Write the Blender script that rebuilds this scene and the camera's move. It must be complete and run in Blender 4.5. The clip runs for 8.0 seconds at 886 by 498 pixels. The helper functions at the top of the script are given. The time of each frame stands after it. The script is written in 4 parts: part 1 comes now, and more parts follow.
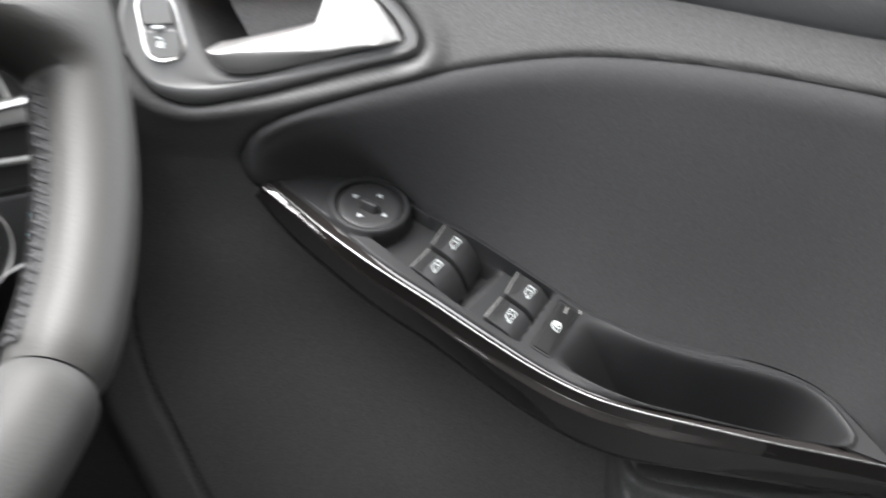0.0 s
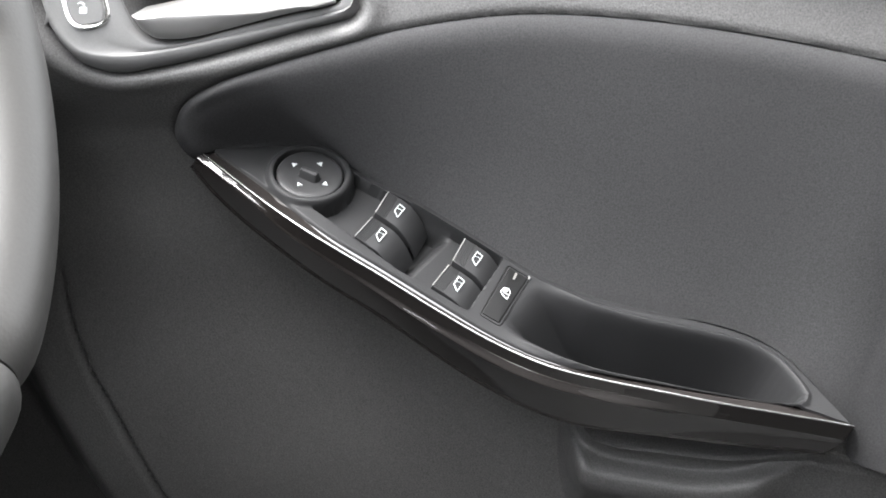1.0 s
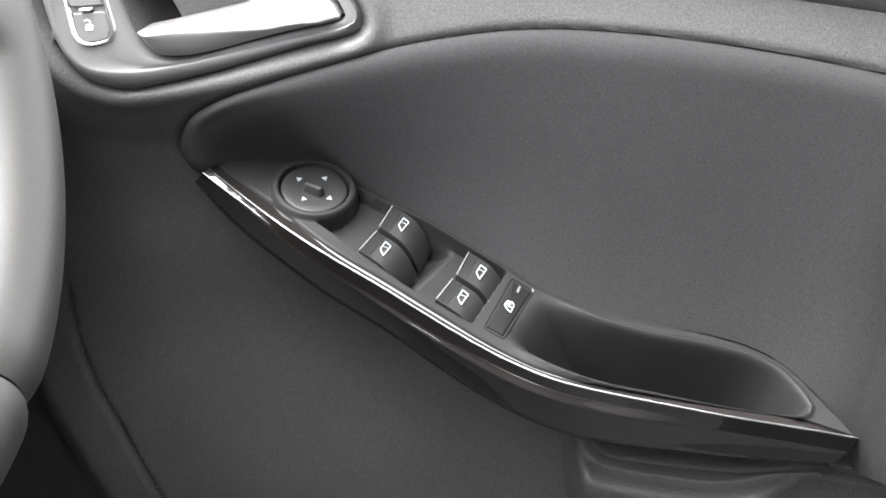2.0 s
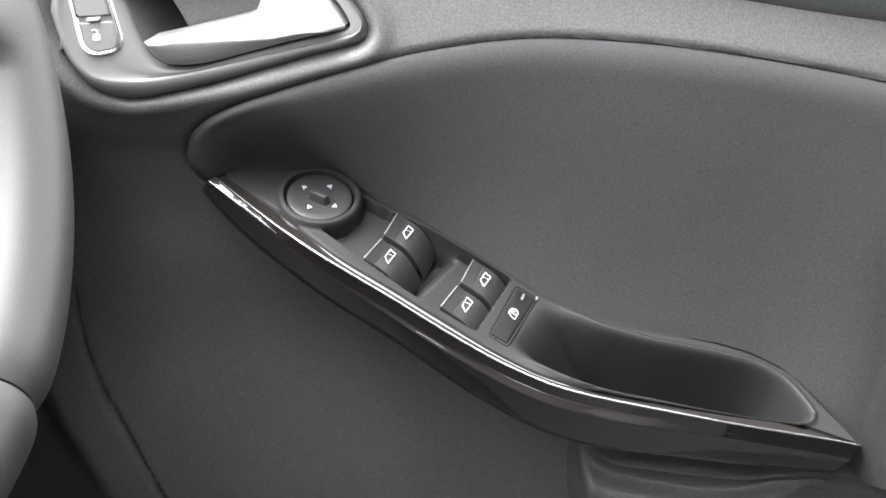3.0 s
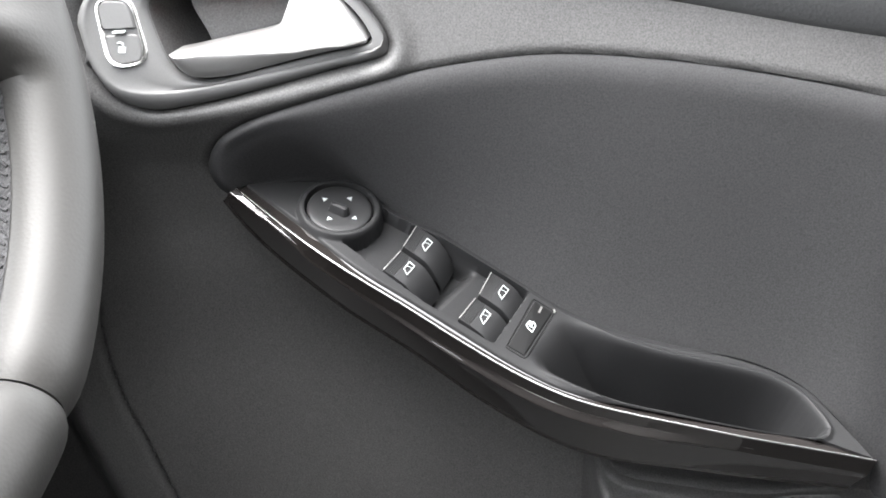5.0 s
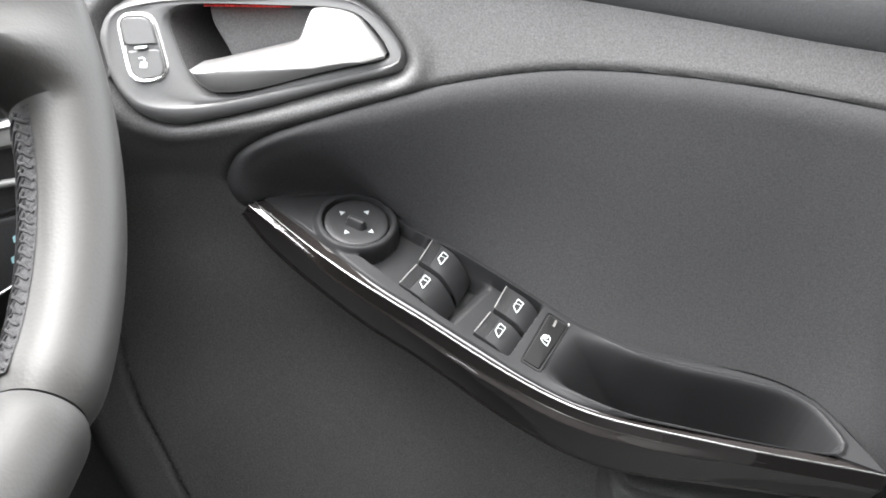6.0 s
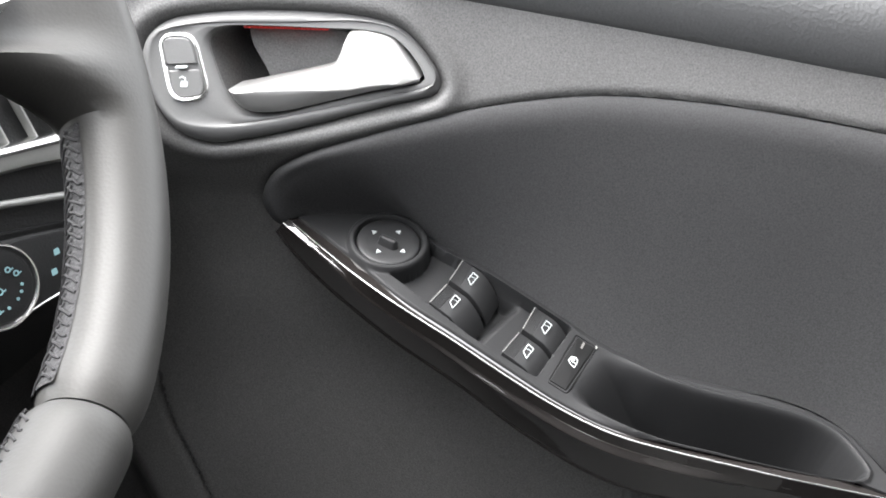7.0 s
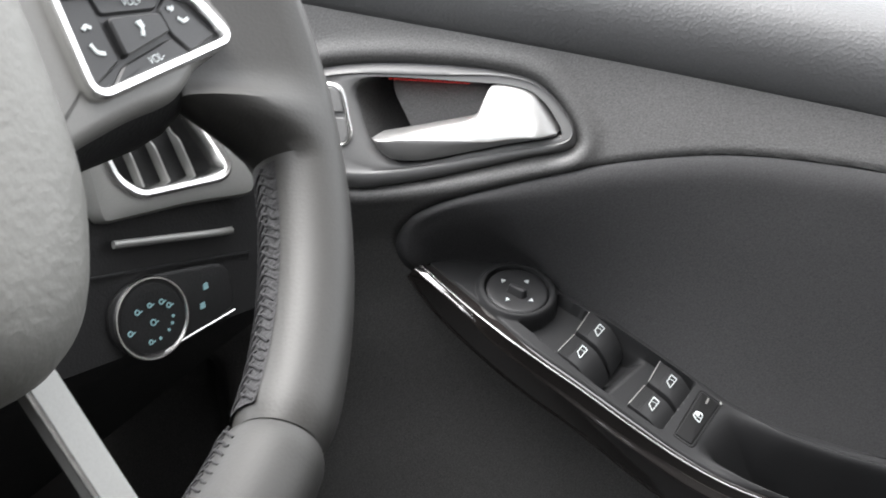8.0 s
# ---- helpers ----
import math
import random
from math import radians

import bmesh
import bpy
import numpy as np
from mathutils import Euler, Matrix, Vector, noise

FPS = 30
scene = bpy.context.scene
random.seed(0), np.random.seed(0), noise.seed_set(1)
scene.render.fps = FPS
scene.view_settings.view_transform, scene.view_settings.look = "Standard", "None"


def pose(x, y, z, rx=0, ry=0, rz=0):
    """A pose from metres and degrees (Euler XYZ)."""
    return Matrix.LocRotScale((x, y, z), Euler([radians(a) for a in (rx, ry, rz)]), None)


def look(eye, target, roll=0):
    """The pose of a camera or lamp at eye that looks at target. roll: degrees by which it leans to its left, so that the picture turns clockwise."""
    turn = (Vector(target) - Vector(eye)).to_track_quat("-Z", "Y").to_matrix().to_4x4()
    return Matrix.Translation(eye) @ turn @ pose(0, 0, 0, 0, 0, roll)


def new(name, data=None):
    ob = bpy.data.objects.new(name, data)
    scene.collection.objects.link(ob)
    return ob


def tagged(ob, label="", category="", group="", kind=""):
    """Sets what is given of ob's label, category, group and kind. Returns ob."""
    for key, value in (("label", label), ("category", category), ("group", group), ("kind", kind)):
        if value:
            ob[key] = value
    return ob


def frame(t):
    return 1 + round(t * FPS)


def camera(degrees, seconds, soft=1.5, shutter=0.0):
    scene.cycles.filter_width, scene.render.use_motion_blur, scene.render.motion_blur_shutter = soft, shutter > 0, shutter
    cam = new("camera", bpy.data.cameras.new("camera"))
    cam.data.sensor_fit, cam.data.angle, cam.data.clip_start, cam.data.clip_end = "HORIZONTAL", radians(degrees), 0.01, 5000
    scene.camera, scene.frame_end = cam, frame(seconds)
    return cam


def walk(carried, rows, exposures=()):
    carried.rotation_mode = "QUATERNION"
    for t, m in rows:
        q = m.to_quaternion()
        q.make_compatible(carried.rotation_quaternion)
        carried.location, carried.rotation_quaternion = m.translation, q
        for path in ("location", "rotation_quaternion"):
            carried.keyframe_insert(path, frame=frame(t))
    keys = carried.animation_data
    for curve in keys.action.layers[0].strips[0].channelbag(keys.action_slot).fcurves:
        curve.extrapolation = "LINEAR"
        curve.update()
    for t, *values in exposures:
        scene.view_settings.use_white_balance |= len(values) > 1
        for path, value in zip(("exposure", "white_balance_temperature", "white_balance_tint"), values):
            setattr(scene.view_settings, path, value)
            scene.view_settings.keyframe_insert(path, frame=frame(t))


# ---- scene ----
cam = camera(43.0, 8.0, soft=1.7, shutter=0.5)
PATH = [
    (0.0, (-0.53799, 0.25814, 0.81031), (-0.02765, 0.40860, 0.53296), 3.240),
    (0.2, (-0.52575, 0.25424, 0.80026), (-0.01318, 0.38754, 0.51829), 2.844),
    (0.5, (-0.52234, 0.26101, 0.80225), (-0.01267, 0.37919, 0.50852), 3.250),
    (1.0, (-0.52366, 0.26191, 0.80294), (-0.01305, 0.38133, 0.51136), 3.124),
    (1.5, (-0.52428, 0.26118, 0.80439), (-0.01288, 0.38281, 0.51511), 2.920),
    (3.0, (-0.52713, 0.25970, 0.80819), (-0.01425, 0.38634, 0.52372), 2.579),
    (3.5, (-0.52825, 0.26164, 0.80841), (-0.01515, 0.38913, 0.52472), 2.800),
    (4.0, (-0.52911, 0.26125, 0.80872), (-0.01590, 0.39215, 0.52680), 2.759),
    (5.5, (-0.53345, 0.26151, 0.81200), (-0.01918, 0.39864, 0.53500), 2.650),
    (6.0, (-0.53586, 0.26062, 0.81353), (-0.02147, 0.40381, 0.53985), 2.597),
    (6.5, (-0.53948, 0.26213, 0.81525), (-0.02557, 0.41258, 0.54458), 2.883),
    (7.0, (-0.54308, 0.26112, 0.81739), (-0.02849, 0.41909, 0.55237), 3.008),
    (7.3, (-0.55205, 0.26720, 0.81847), (-0.03467, 0.42940, 0.56155), 3.229),
    (7.5, (-0.56301, 0.27462, 0.81979), (-0.04449, 0.45613, 0.57856), 3.469),
    (7.6, (-0.56657, 0.27738, 0.82260), (-0.05072, 0.47084, 0.58496), 2.392),
    (8.0, (-0.56837, 0.28571, 0.81767), (-0.05489, 0.48367, 0.57860), 3.587),
]
walk(cam, [(t, look(eye, target, roll)) for t, eye, target, roll in PATH],
     exposures=[(0.0, 3.48), (0.5, 3.86), (1.0, 3.94), (3.5, 3.97), (5.5, 3.96), (6.0, 3.96), (6.5, 3.67), (7.0, 3.74), (7.5, 3.52), (8.0, 3.12)])

# ---- world and light ----
world = bpy.data.worlds.new("overcast_sky")
world.use_nodes = True
wt = world.node_tree
sky = wt.nodes.new("ShaderNodeTexSky")
sky.sky_type, sky.sun_disc = "NISHITA", False
sky.sun_elevation, sky.sun_rotation = radians(66), radians(0)
sky.dust_density, sky.air_density = 4, 1.0
pale = wt.nodes.new("ShaderNodeHueSaturation")
pale.inputs["Saturation"].default_value = 0.12
wt.links.new(sky.outputs[0], pale.inputs["Color"])
wt.links.new(pale.outputs[0], wt.nodes["Background"].inputs[0])
wt.nodes["Background"].inputs[1].default_value = 0.15
scene.world = world
sun = new("sun", bpy.data.lights.new("sun", "SUN"))
sun.data.energy, sun.data.angle, sun.data.color = 0.1, radians(40), (1, 0.97, 0.93)
sun.matrix_world = look((0.000, 1.220, 2.741), (0, 0, 0))


# ---- mesh helpers ----
def curve_through(pts, n):
    """n points evenly spaced along a smooth curve through the given ones."""
    p = np.array(pts, float)
    p = np.vstack([2 * p[0] - p[1], p, 2 * p[-1] - p[-2]])
    out = []
    for i in range(1, len(p) - 2):
        a, b, c, d = p[i - 1 : i + 3]
        m0, m1 = (c - a) / 2, (d - b) / 2
        k0, k1 = np.linalg.norm(c - b) / max(np.linalg.norm(b - a), 1e-9), np.linalg.norm(c - b) / max(np.linalg.norm(d - c), 1e-9)
        m0, m1 = m0 * min(1, 2 * k0 / (1 + k0)), m1 * min(1, 2 * k1 / (1 + k1))
        for s in np.linspace(0, 1, 24, endpoint=False):
            s2, s3 = s * s, s * s * s
            out.append((2 * s3 - 3 * s2 + 1) * b + (s3 - 2 * s2 + s) * m0 + (3 * s2 - 2 * s3) * c + (s3 - s2) * m1)
    out = np.vstack([out, p[-2]])
    run = np.r_[0, np.cumsum(np.linalg.norm(np.diff(out, axis=0), axis=1))]
    return np.stack([np.interp(np.linspace(0, run[-1], n), run, out[:, k]) for k in range(out.shape[1])], 1)


def closed_through(pts, n):
    """n points evenly spaced along a smooth closed curve."""
    p = [tuple(q) for q in pts]
    k = len(p)
    long = curve_through(p[-3:] + p + p[:4], 12 * n)
    a = int(np.argmin(np.linalg.norm(long[: len(long) // 3] - np.array(p[0]), axis=1)))
    half = len(long) // 2
    b = half + int(np.argmin(np.linalg.norm(long[half:] - np.array(p[0]), axis=1)))
    loop = long[a:b]
    run = np.r_[0, np.cumsum(np.linalg.norm(np.diff(np.vstack([loop, loop[:1]]), axis=0), axis=1))]
    loop = np.vstack([loop, loop[:1]])
    return np.stack([np.interp(np.linspace(0, run[-1], n, endpoint=False), run, loop[:, i]) for i in range(loop.shape[1])], 1)


def rounded(pts, r, n=5):
    """A polygon with its corners rounded by r."""
    p, out = np.array(pts, float), []
    for i in range(len(p)):
        a, b, c = p[i - 1], p[i], p[(i + 1) % len(p)]
        ra, rc = min(r, np.linalg.norm(a - b) * 0.48), min(r, np.linalg.norm(c - b) * 0.48)
        s, e = b + (a - b) / np.linalg.norm(a - b) * ra, b + (c - b) / np.linalg.norm(c - b) * rc
        out += [(1 - t) ** 2 * s + 2 * t * (1 - t) * b + t * t * e for t in np.linspace(0, 1, n)]
    return np.array(out)


def inset(loop, d):
    """A closed 2D loop moved inwards by d."""
    if abs(d) < 1e-9:
        return loop
    nxt, prv = np.roll(loop, -1, 0), np.roll(loop, 1, 0)
    t = nxt - prv
    t /= np.maximum(np.linalg.norm(t, axis=1), 1e-9)[:, None]
    area = np.sum(loop[:, 0] * nxt[:, 1] - nxt[:, 0] * loop[:, 1])
    n = np.stack([-t[:, 1], t[:, 0]], 1) * np.sign(area)
    return loop + n * d


def build(name, verts, faces, material, parent=None, label="", sharp=40, flip=False):
    me = bpy.data.meshes.new(name)
    me.from_pydata([tuple(map(float, v)) for v in verts], [], [tuple(reversed(f)) if flip else tuple(f) for f in faces])
    me.polygons.foreach_set("use_smooth", [True] * len(me.polygons))
    me.set_sharp_from_angle(angle=radians(sharp))
    me.materials.append(material)
    ob = new(name, me)
    if parent is not None:
        ob.parent = parent
        if parent.type == "EMPTY":
            ob.matrix_parent_inverse = Matrix.Translation(parent.location).inverted()
    if label:
        ob["label"] = label
    return ob


def joined(pieces):
    """Several (verts, faces) as one."""
    verts, faces = [], []
    for v, f in pieces:
        k = len(verts)
        verts += list(v)
        faces += [tuple(i + k for i in q) for q in f]
    return verts, faces


def sheet(rows, close=False, cap=False):
    """Verts and faces of a surface through rows of points. close: each row is a loop; cap: fill both ends."""
    rows = [np.array(r, float) for r in rows]
    m, verts, faces = len(rows[0]), np.vstack(rows), []
    for i in range(len(rows) - 1):
        for j in range(m if close else m - 1):
            k = (j + 1) % m
            faces.append((i * m + j, i * m + k, (i + 1) * m + k, (i + 1) * m + j))
    if cap:
        faces.append(tuple(reversed(range(m))))
        faces.append(tuple(range((len(rows) - 1) * m, len(rows) * m)))
    return list(verts), faces


def plate(loop, place, profile, cap=True, base=False):
    """A raised shape: the 2D loop, stepped through (inset, height) pairs, put in space by place(a, b, h)."""
    rows = []
    for d, h in profile:
        rows.append([place(a, b, h) for a, b in inset(np.array(loop, float), d)])
    v, f = sheet(rows, close=True)
    m = len(rows[0])
    if cap:
        k = (len(rows) - 1) * m
        v.append(np.mean(rows[-1], axis=0))
        f += [(k + j, k + (j + 1) % m, len(v) - 1) for j in range(m)]
    if base:
        f.append(tuple(reversed(range(m))))
    return v, f


def tube(path, r, n=8, closed=False):
    """A round bar along a line of points."""
    p = np.array(path, float)
    t = np.gradient(p, axis=0)
    if closed:
        t = np.roll(p, -1, 0) - np.roll(p, 1, 0)
    rows = []
    side = np.cross(t[0], (0.3, 0.2, 0.9))
    for q, d in zip(p, t):
        d = d / np.linalg.norm(d)
        side = side - d * (side @ d)
        side /= np.linalg.norm(side)
        up = np.cross(d, side)
        rows.append([q + r * (math.cos(a) * side + math.sin(a) * up) for a in np.linspace(0, 2 * math.pi, n, endpoint=False)])
    if closed:
        rows.append(rows[0])
    return sheet(rows, close=True, cap=not closed)


def smooth(a, b, v):
    t = np.clip((v - a) / (b - a), 0, 1)
    return t * t * (3 - 2 * t)


def soft(v):
    return np.log1p(np.exp(v))


def away(py, pz, line):
    """The distance of points from a line of points."""
    best = np.full(np.shape(py), 9.0)
    for (ay, az), (by, bz) in zip(line[:-1], line[1:]):
        dy, dz = by - ay, bz - az
        s = np.clip(((py - ay) * dy + (pz - az) * dz) / (dy * dy + dz * dz + 1e-12), 0, 1)
        best = np.minimum(best, np.hypot(py - ay - s * dy, pz - az - s * dz))
    return best


def inside(py, pz, loop):
    """Whether points lie inside a closed loop."""
    hit = np.zeros(np.shape(py), bool)
    for (ay, az), (by, bz) in zip(loop, np.roll(loop, -1, 0)):
        cross = (az > pz) != (bz > pz)
        hit ^= cross & (py < (by - ay) * (pz - az) / (bz - az + 1e-15) + ay)
    return hit


def signed(py, pz, loop):
    """The distance from a closed loop, negative inside."""
    d = away(py, pz, np.vstack([loop, loop[:1]]))
    return np.where(inside(py, pz, loop), -d, d)


def thing(name, at, label, category, group="", kind=""):
    ob = new(name)
    ob.location = at
    ob.empty_display_size = 0.05
    return tagged(ob, label, category, group, kind)


# ---- materials ----
def paint(name, colour, rough=0.5, metal=0.0, grain=0.0, size=900.0, vary=0.0, coat=0.0, weave=0.0, cells=0.0, spec=0.5, coat_ior=1.5, fleck=0.8, deep=0.0004):
    m = bpy.data.materials.new(name)
    m.use_nodes = True
    nt = m.node_tree
    b = nt.nodes["Principled BSDF"]
    b.inputs["Base Color"].default_value = (*colour, 1)
    b.inputs["Roughness"].default_value = rough
    b.inputs["Metallic"].default_value = metal
    b.inputs["Coat Weight"].default_value = coat
    b.inputs["Coat Roughness"].default_value = 0.04
    b.inputs["Coat IOR"].default_value = coat_ior
    b.inputs["Specular IOR Level"].default_value = spec
    tc = nt.nodes.new("ShaderNodeTexCoord")
    if vary:
        n = nt.nodes.new("ShaderNodeTexNoise")
        n.inputs["Scale"].default_value, n.inputs["Detail"].default_value = 14.0, 6.0
        nt.links.new(tc.outputs["Object"], n.inputs["Vector"])
        fine = nt.nodes.new("ShaderNodeTexNoise")
        fine.inputs["Scale"].default_value, fine.inputs["Detail"].default_value = 1150.0, 2.0
        nt.links.new(tc.outputs["Object"], fine.inputs["Vector"])
        both = nt.nodes.new("ShaderNodeMath")
        both.operation = "MULTIPLY_ADD"
        both.inputs[1].default_value, both.inputs[2].default_value = fleck, 0.25 - fleck / 2
        nt.links.new(fine.outputs["Fac"], both.inputs[0])
        add = nt.nodes.new("ShaderNodeMath")
        add.operation = "MULTIPLY_ADD"
        add.inputs[1].default_value = 0.5
        nt.links.new(n.outputs["Fac"], add.inputs[0])
        nt.links.new(both.outputs[0], add.inputs[2])
        mix = nt.nodes.new("ShaderNodeMix")
        mix.data_type = "RGBA"
        lo, hi = [c * (1 - vary) for c in colour], [c * (1 + vary) for c in colour]
        mix.inputs["A"].default_value, mix.inputs["B"].default_value = (*lo, 1), (*hi, 1)
        nt.links.new(add.outputs[0], mix.inputs["Factor"])
        nt.links.new(mix.outputs["Result"], b.inputs["Base Color"])
        rr = nt.nodes.new("ShaderNodeMapRange")
        rr.inputs["To Min"].default_value, rr.inputs["To Max"].default_value = max(rough - 0.08, 0.02), min(rough + 0.08, 1)
        nt.links.new(n.outputs["Fac"], rr.inputs["Value"])
        nt.links.new(rr.outputs[0], b.inputs["Roughness"])
    height = None
    if grain:
        g = nt.nodes.new("ShaderNodeTexNoise")
        g.inputs["Scale"].default_value, g.inputs["Detail"].default_value = size, 2.0
        nt.links.new(tc.outputs["Object"], g.inputs["Vector"])
        height, power = g.outputs["Fac"], grain
    if cells:
        g = nt.nodes.new("ShaderNodeTexVoronoi")
        g.inputs["Scale"].default_value = size
        nt.links.new(tc.outputs["Object"], g.inputs["Vector"])
        height, power = g.outputs["Distance"], cells
    if weave:
        w1, w2 = nt.nodes.new("ShaderNodeTexWave"), nt.nodes.new("ShaderNodeTexWave")
        w1.bands_direction, w2.bands_direction = "DIAGONAL", "Y"
        for w, k, d in ((w1, 300.0, 9.0), (w2, 410.0, 14.0)):
            w.inputs["Scale"].default_value, w.inputs["Distortion"].default_value = k, d
            w.inputs["Detail Scale"].default_value = 6.0
            nt.links.new(tc.outputs["Object"], w.inputs["Vector"])
        mx = nt.nodes.new("ShaderNodeMath")
        mx.operation = "MULTIPLY"
        nt.links.new(w1.outputs["Fac"], mx.inputs[0])
        nt.links.new(w2.outputs["Fac"], mx.inputs[1])
        height, power = mx.outputs[0], weave
    if height is not None:
        bump = nt.nodes.new("ShaderNodeBump")
        bump.inputs["Strength"].default_value, bump.inputs["Distance"].default_value = power, deep
        nt.links.new(height, bump.inputs["Height"])
        nt.links.new(bump.outputs[0], b.inputs["Normal"])
    return m


TRIM = paint("grained_dark_plastic", (0.067, 0.0660, 0.0658), 0.50, vary=0.5, cells=0.3, size=800, fleck=1.6)
PAD = paint("soft_grained_pad", (0.070, 0.071, 0.073), 0.55, vary=0.2, cells=0.45, size=600, fleck=1.2)
FABRIC = paint("woven_charcoal_fabric", (0.0350, 0.0350, 0.0363), 0.85, vary=0.36, weave=0.35, spec=0.25, fleck=1.7)
LOWER = paint("hard_dark_plastic", (0.042, 0.039, 0.040), 0.6, vary=0.2, cells=0.3, size=800)
GLOSS = paint("gloss_brown_black_trim", (0.0165, 0.0146, 0.0139), 0.10, vary=0.25, coat=1.0, coat_ior=1.9)
DASH = paint("black_grained_plastic", (0.013, 0.013, 0.0134), 0.55, vary=0.2, cells=0.3, size=800, spec=0.3)
BLACK = paint("satin_black_plastic", (0.0190, 0.0192, 0.0200), 0.55, vary=0.2, grain=0.2, size=1300, spec=0.2)
BEZEL = paint("smooth_grey_black_plastic", (0.115, 0.115, 0.115), 0.5, vary=0.12, grain=0.1, size=1600)
LOCK_BLACK = paint("smooth_black_plastic", (0.009, 0.009, 0.0092), 0.45, vary=0.15, grain=0.1, size=1500, spec=0.15)
KEY = paint("switch_black_plastic", (0.0245, 0.0247, 0.0256), 0.46, vary=0.15, grain=0.12, size=1800, spec=0.35)
SPOKE = paint("satin_charcoal_plastic", (0.145, 0.143, 0.136), 0.45, vary=0.1, grain=0.12, size=1500)
BAND = paint("dark_leather_band", (0.0175, 0.0168, 0.0180), 0.65, vary=0.5, grain=0.9, size=420, fleck=1.4, deep=0.0012)
SATIN = paint("satin_metal_handle", (0.44, 0.437, 0.43), 0.42, 0.8, vary=0.05)
CHROME = paint("bright_chrome", (0.85, 0.85, 0.84), 0.24, 1.0, vary=0.02)
SILVER = paint("silver_grey_plastic", (0.27, 0.27, 0.26), 0.38, 0.35, vary=0.1, grain=0.1, size=1500)
LEATHER = paint("grained_leather", (0.0335, 0.0324, 0.0303), 0.54, vary=0.16, cells=0.1, size=900)
SMOOTH_LEATHER = paint("smooth_leather", (0.0290, 0.0282, 0.0262), 0.56, vary=0.12, cells=0.12, size=900)
THREAD = paint("grey_thread", (0.0185, 0.0176, 0.0190), 0.75, vary=0.2)
HUB = paint("airbag_cover_plastic", (0.175, 0.174, 0.163), 0.52, vary=0.12, grain=0.4, size=380, deep=0.0007)
WHITE = paint("white_print", (0.50, 0.54, 0.54), 0.5)
TEAL = paint("pale_teal_print", (0.25, 0.42, 0.45), 0.5)
RED = paint("red_reflector", (0.75, 0.03, 0.025), 0.3, vary=0.1)
SHELL = paint("grey_cabin_lining", (0.35, 0.34, 0.33), 0.8, vary=0.08)
CARPET = paint("black_carpet", (0.035, 0.035, 0.035), 0.95, vary=0.3, grain=0.8, size=600)
SEATING = paint("grey_seat_cloth", (0.17, 0.165, 0.16), 0.85, vary=0.15, grain=0.3, size=500)
ROAD = paint("grey_ground", (0.18, 0.18, 0.18), 0.85, vary=0.2)

# ---- the cabin that closes the place ----
def box(x0, x1, y0, y1, z0, z1):
    v = [(x, y, z) for x in (x0, x1) for y in (y0, y1) for z in (z0, z1)]
    return v, [(0, 1, 3, 2), (4, 6, 7, 5), (0, 4, 5, 1), (2, 3, 7, 6), (0, 2, 6, 4), (1, 5, 7, 3)]


def structure(name, pieces, material, label, category):
    return tagged(build(name, *joined(pieces), material), label, category, kind="structure")


structure("ground", [box(-60, 60, -60, 60, -0.45, -0.35)], ROAD, "grey level ground under the car", "ground")
structure("floor", [box(-1.6, 0.12, -1.3, 1.6, -0.08, 0.0)], CARPET, "black carpeted car floor", "floor")
# unseen side; its taller rear box is added to cut light on rear surfaces
structure("wall_left", [box(-1.50, -1.42, -0.6, 1.08, 0.0, 0.70), box(-1.50, -1.42, -0.6, 0.12, 0.70, 1.16)], SEATING, "unseen grey side wall that limits the side light", "wall")
# unseen back, taken up to roof height to stop light from the rear
structure("wall_rear", [box(-1.50, 0.12, -0.48, -0.40, 0.0, 1.16)], SEATING, "unseen grey back wall that cuts light from behind", "wall")
structure("wall_front", [box(-1.50, 0.12, 1.0, 1.08, 0.0, 0.72)], LOWER, "dark bulkhead ahead of the footwell", "wall")
structure("wall_right", [box(-0.03, 0.04, 0.70, 1.08, 0.0, 0.74)], LOWER, "plain dark side of the footwell", "wall")
# unseen block, added to keep light from left and rear off the lower door
structure("wall_shade_block", [box(-0.9, -0.25, -0.40, 0.15, 0.0, 0.70)], CARPET, "unseen dark block that shades the lower door", "wall")
# unseen block, added and raised to cut window light reaching the lower door
structure("wall_light_block", [box(-0.78, -0.70, 0.10, 1.0, 0.0, 0.80)], CARPET, "unseen dark block that keeps side light off the lower door", "wall")
# unseen roof; its front edge is placed to set how much top light enters
structure("ceiling", [box(-1.42, -0.08, -0.6, 0.29, 1.16, 1.20)], SHELL, "unseen pale grey headlining sized to limit the top light", "ceiling")

# ---- door surface ----
def door_x(y, z):
    """How far inboard the plain door skin lies, without its features."""
    upper = -0.020 - 0.015 * soft((y - 0.36) / 0.05)
    lower = -0.012 - 0.016 * soft((y - 0.40) / 0.05)
    k = smooth(0.53, 0.62, z)
    lean = 0.40 * (z - 0.645) * smooth(0.575, 0.635, z)
    return lower * (1 - k) + upper * k - 0.022 * (1 - smooth(0.34, 0.50, z)) + lean


def on_door(y, z, h=0.0):
    return np.array([door_x(y, z) - h, y, z])


PANEL_C = np.array([-0.04208, 0.39889, 0.53745])
PANEL_U = np.array([-0.29463, -0.92405, -0.24356])
PANEL_W = np.array([0.91147, -0.34831, 0.21887])
PANEL_N = np.array([-0.28708, -0.15751, 0.94487])


SEAT_EYE = np.array([-0.53, 0.26, 0.81])


def proud(p, d):
    """Points lifted off their surface towards the driver's side by d."""
    v = SEAT_EYE - p
    return p + v / np.linalg.norm(v, axis=1)[:, None] * np.asarray(d)[:, None]


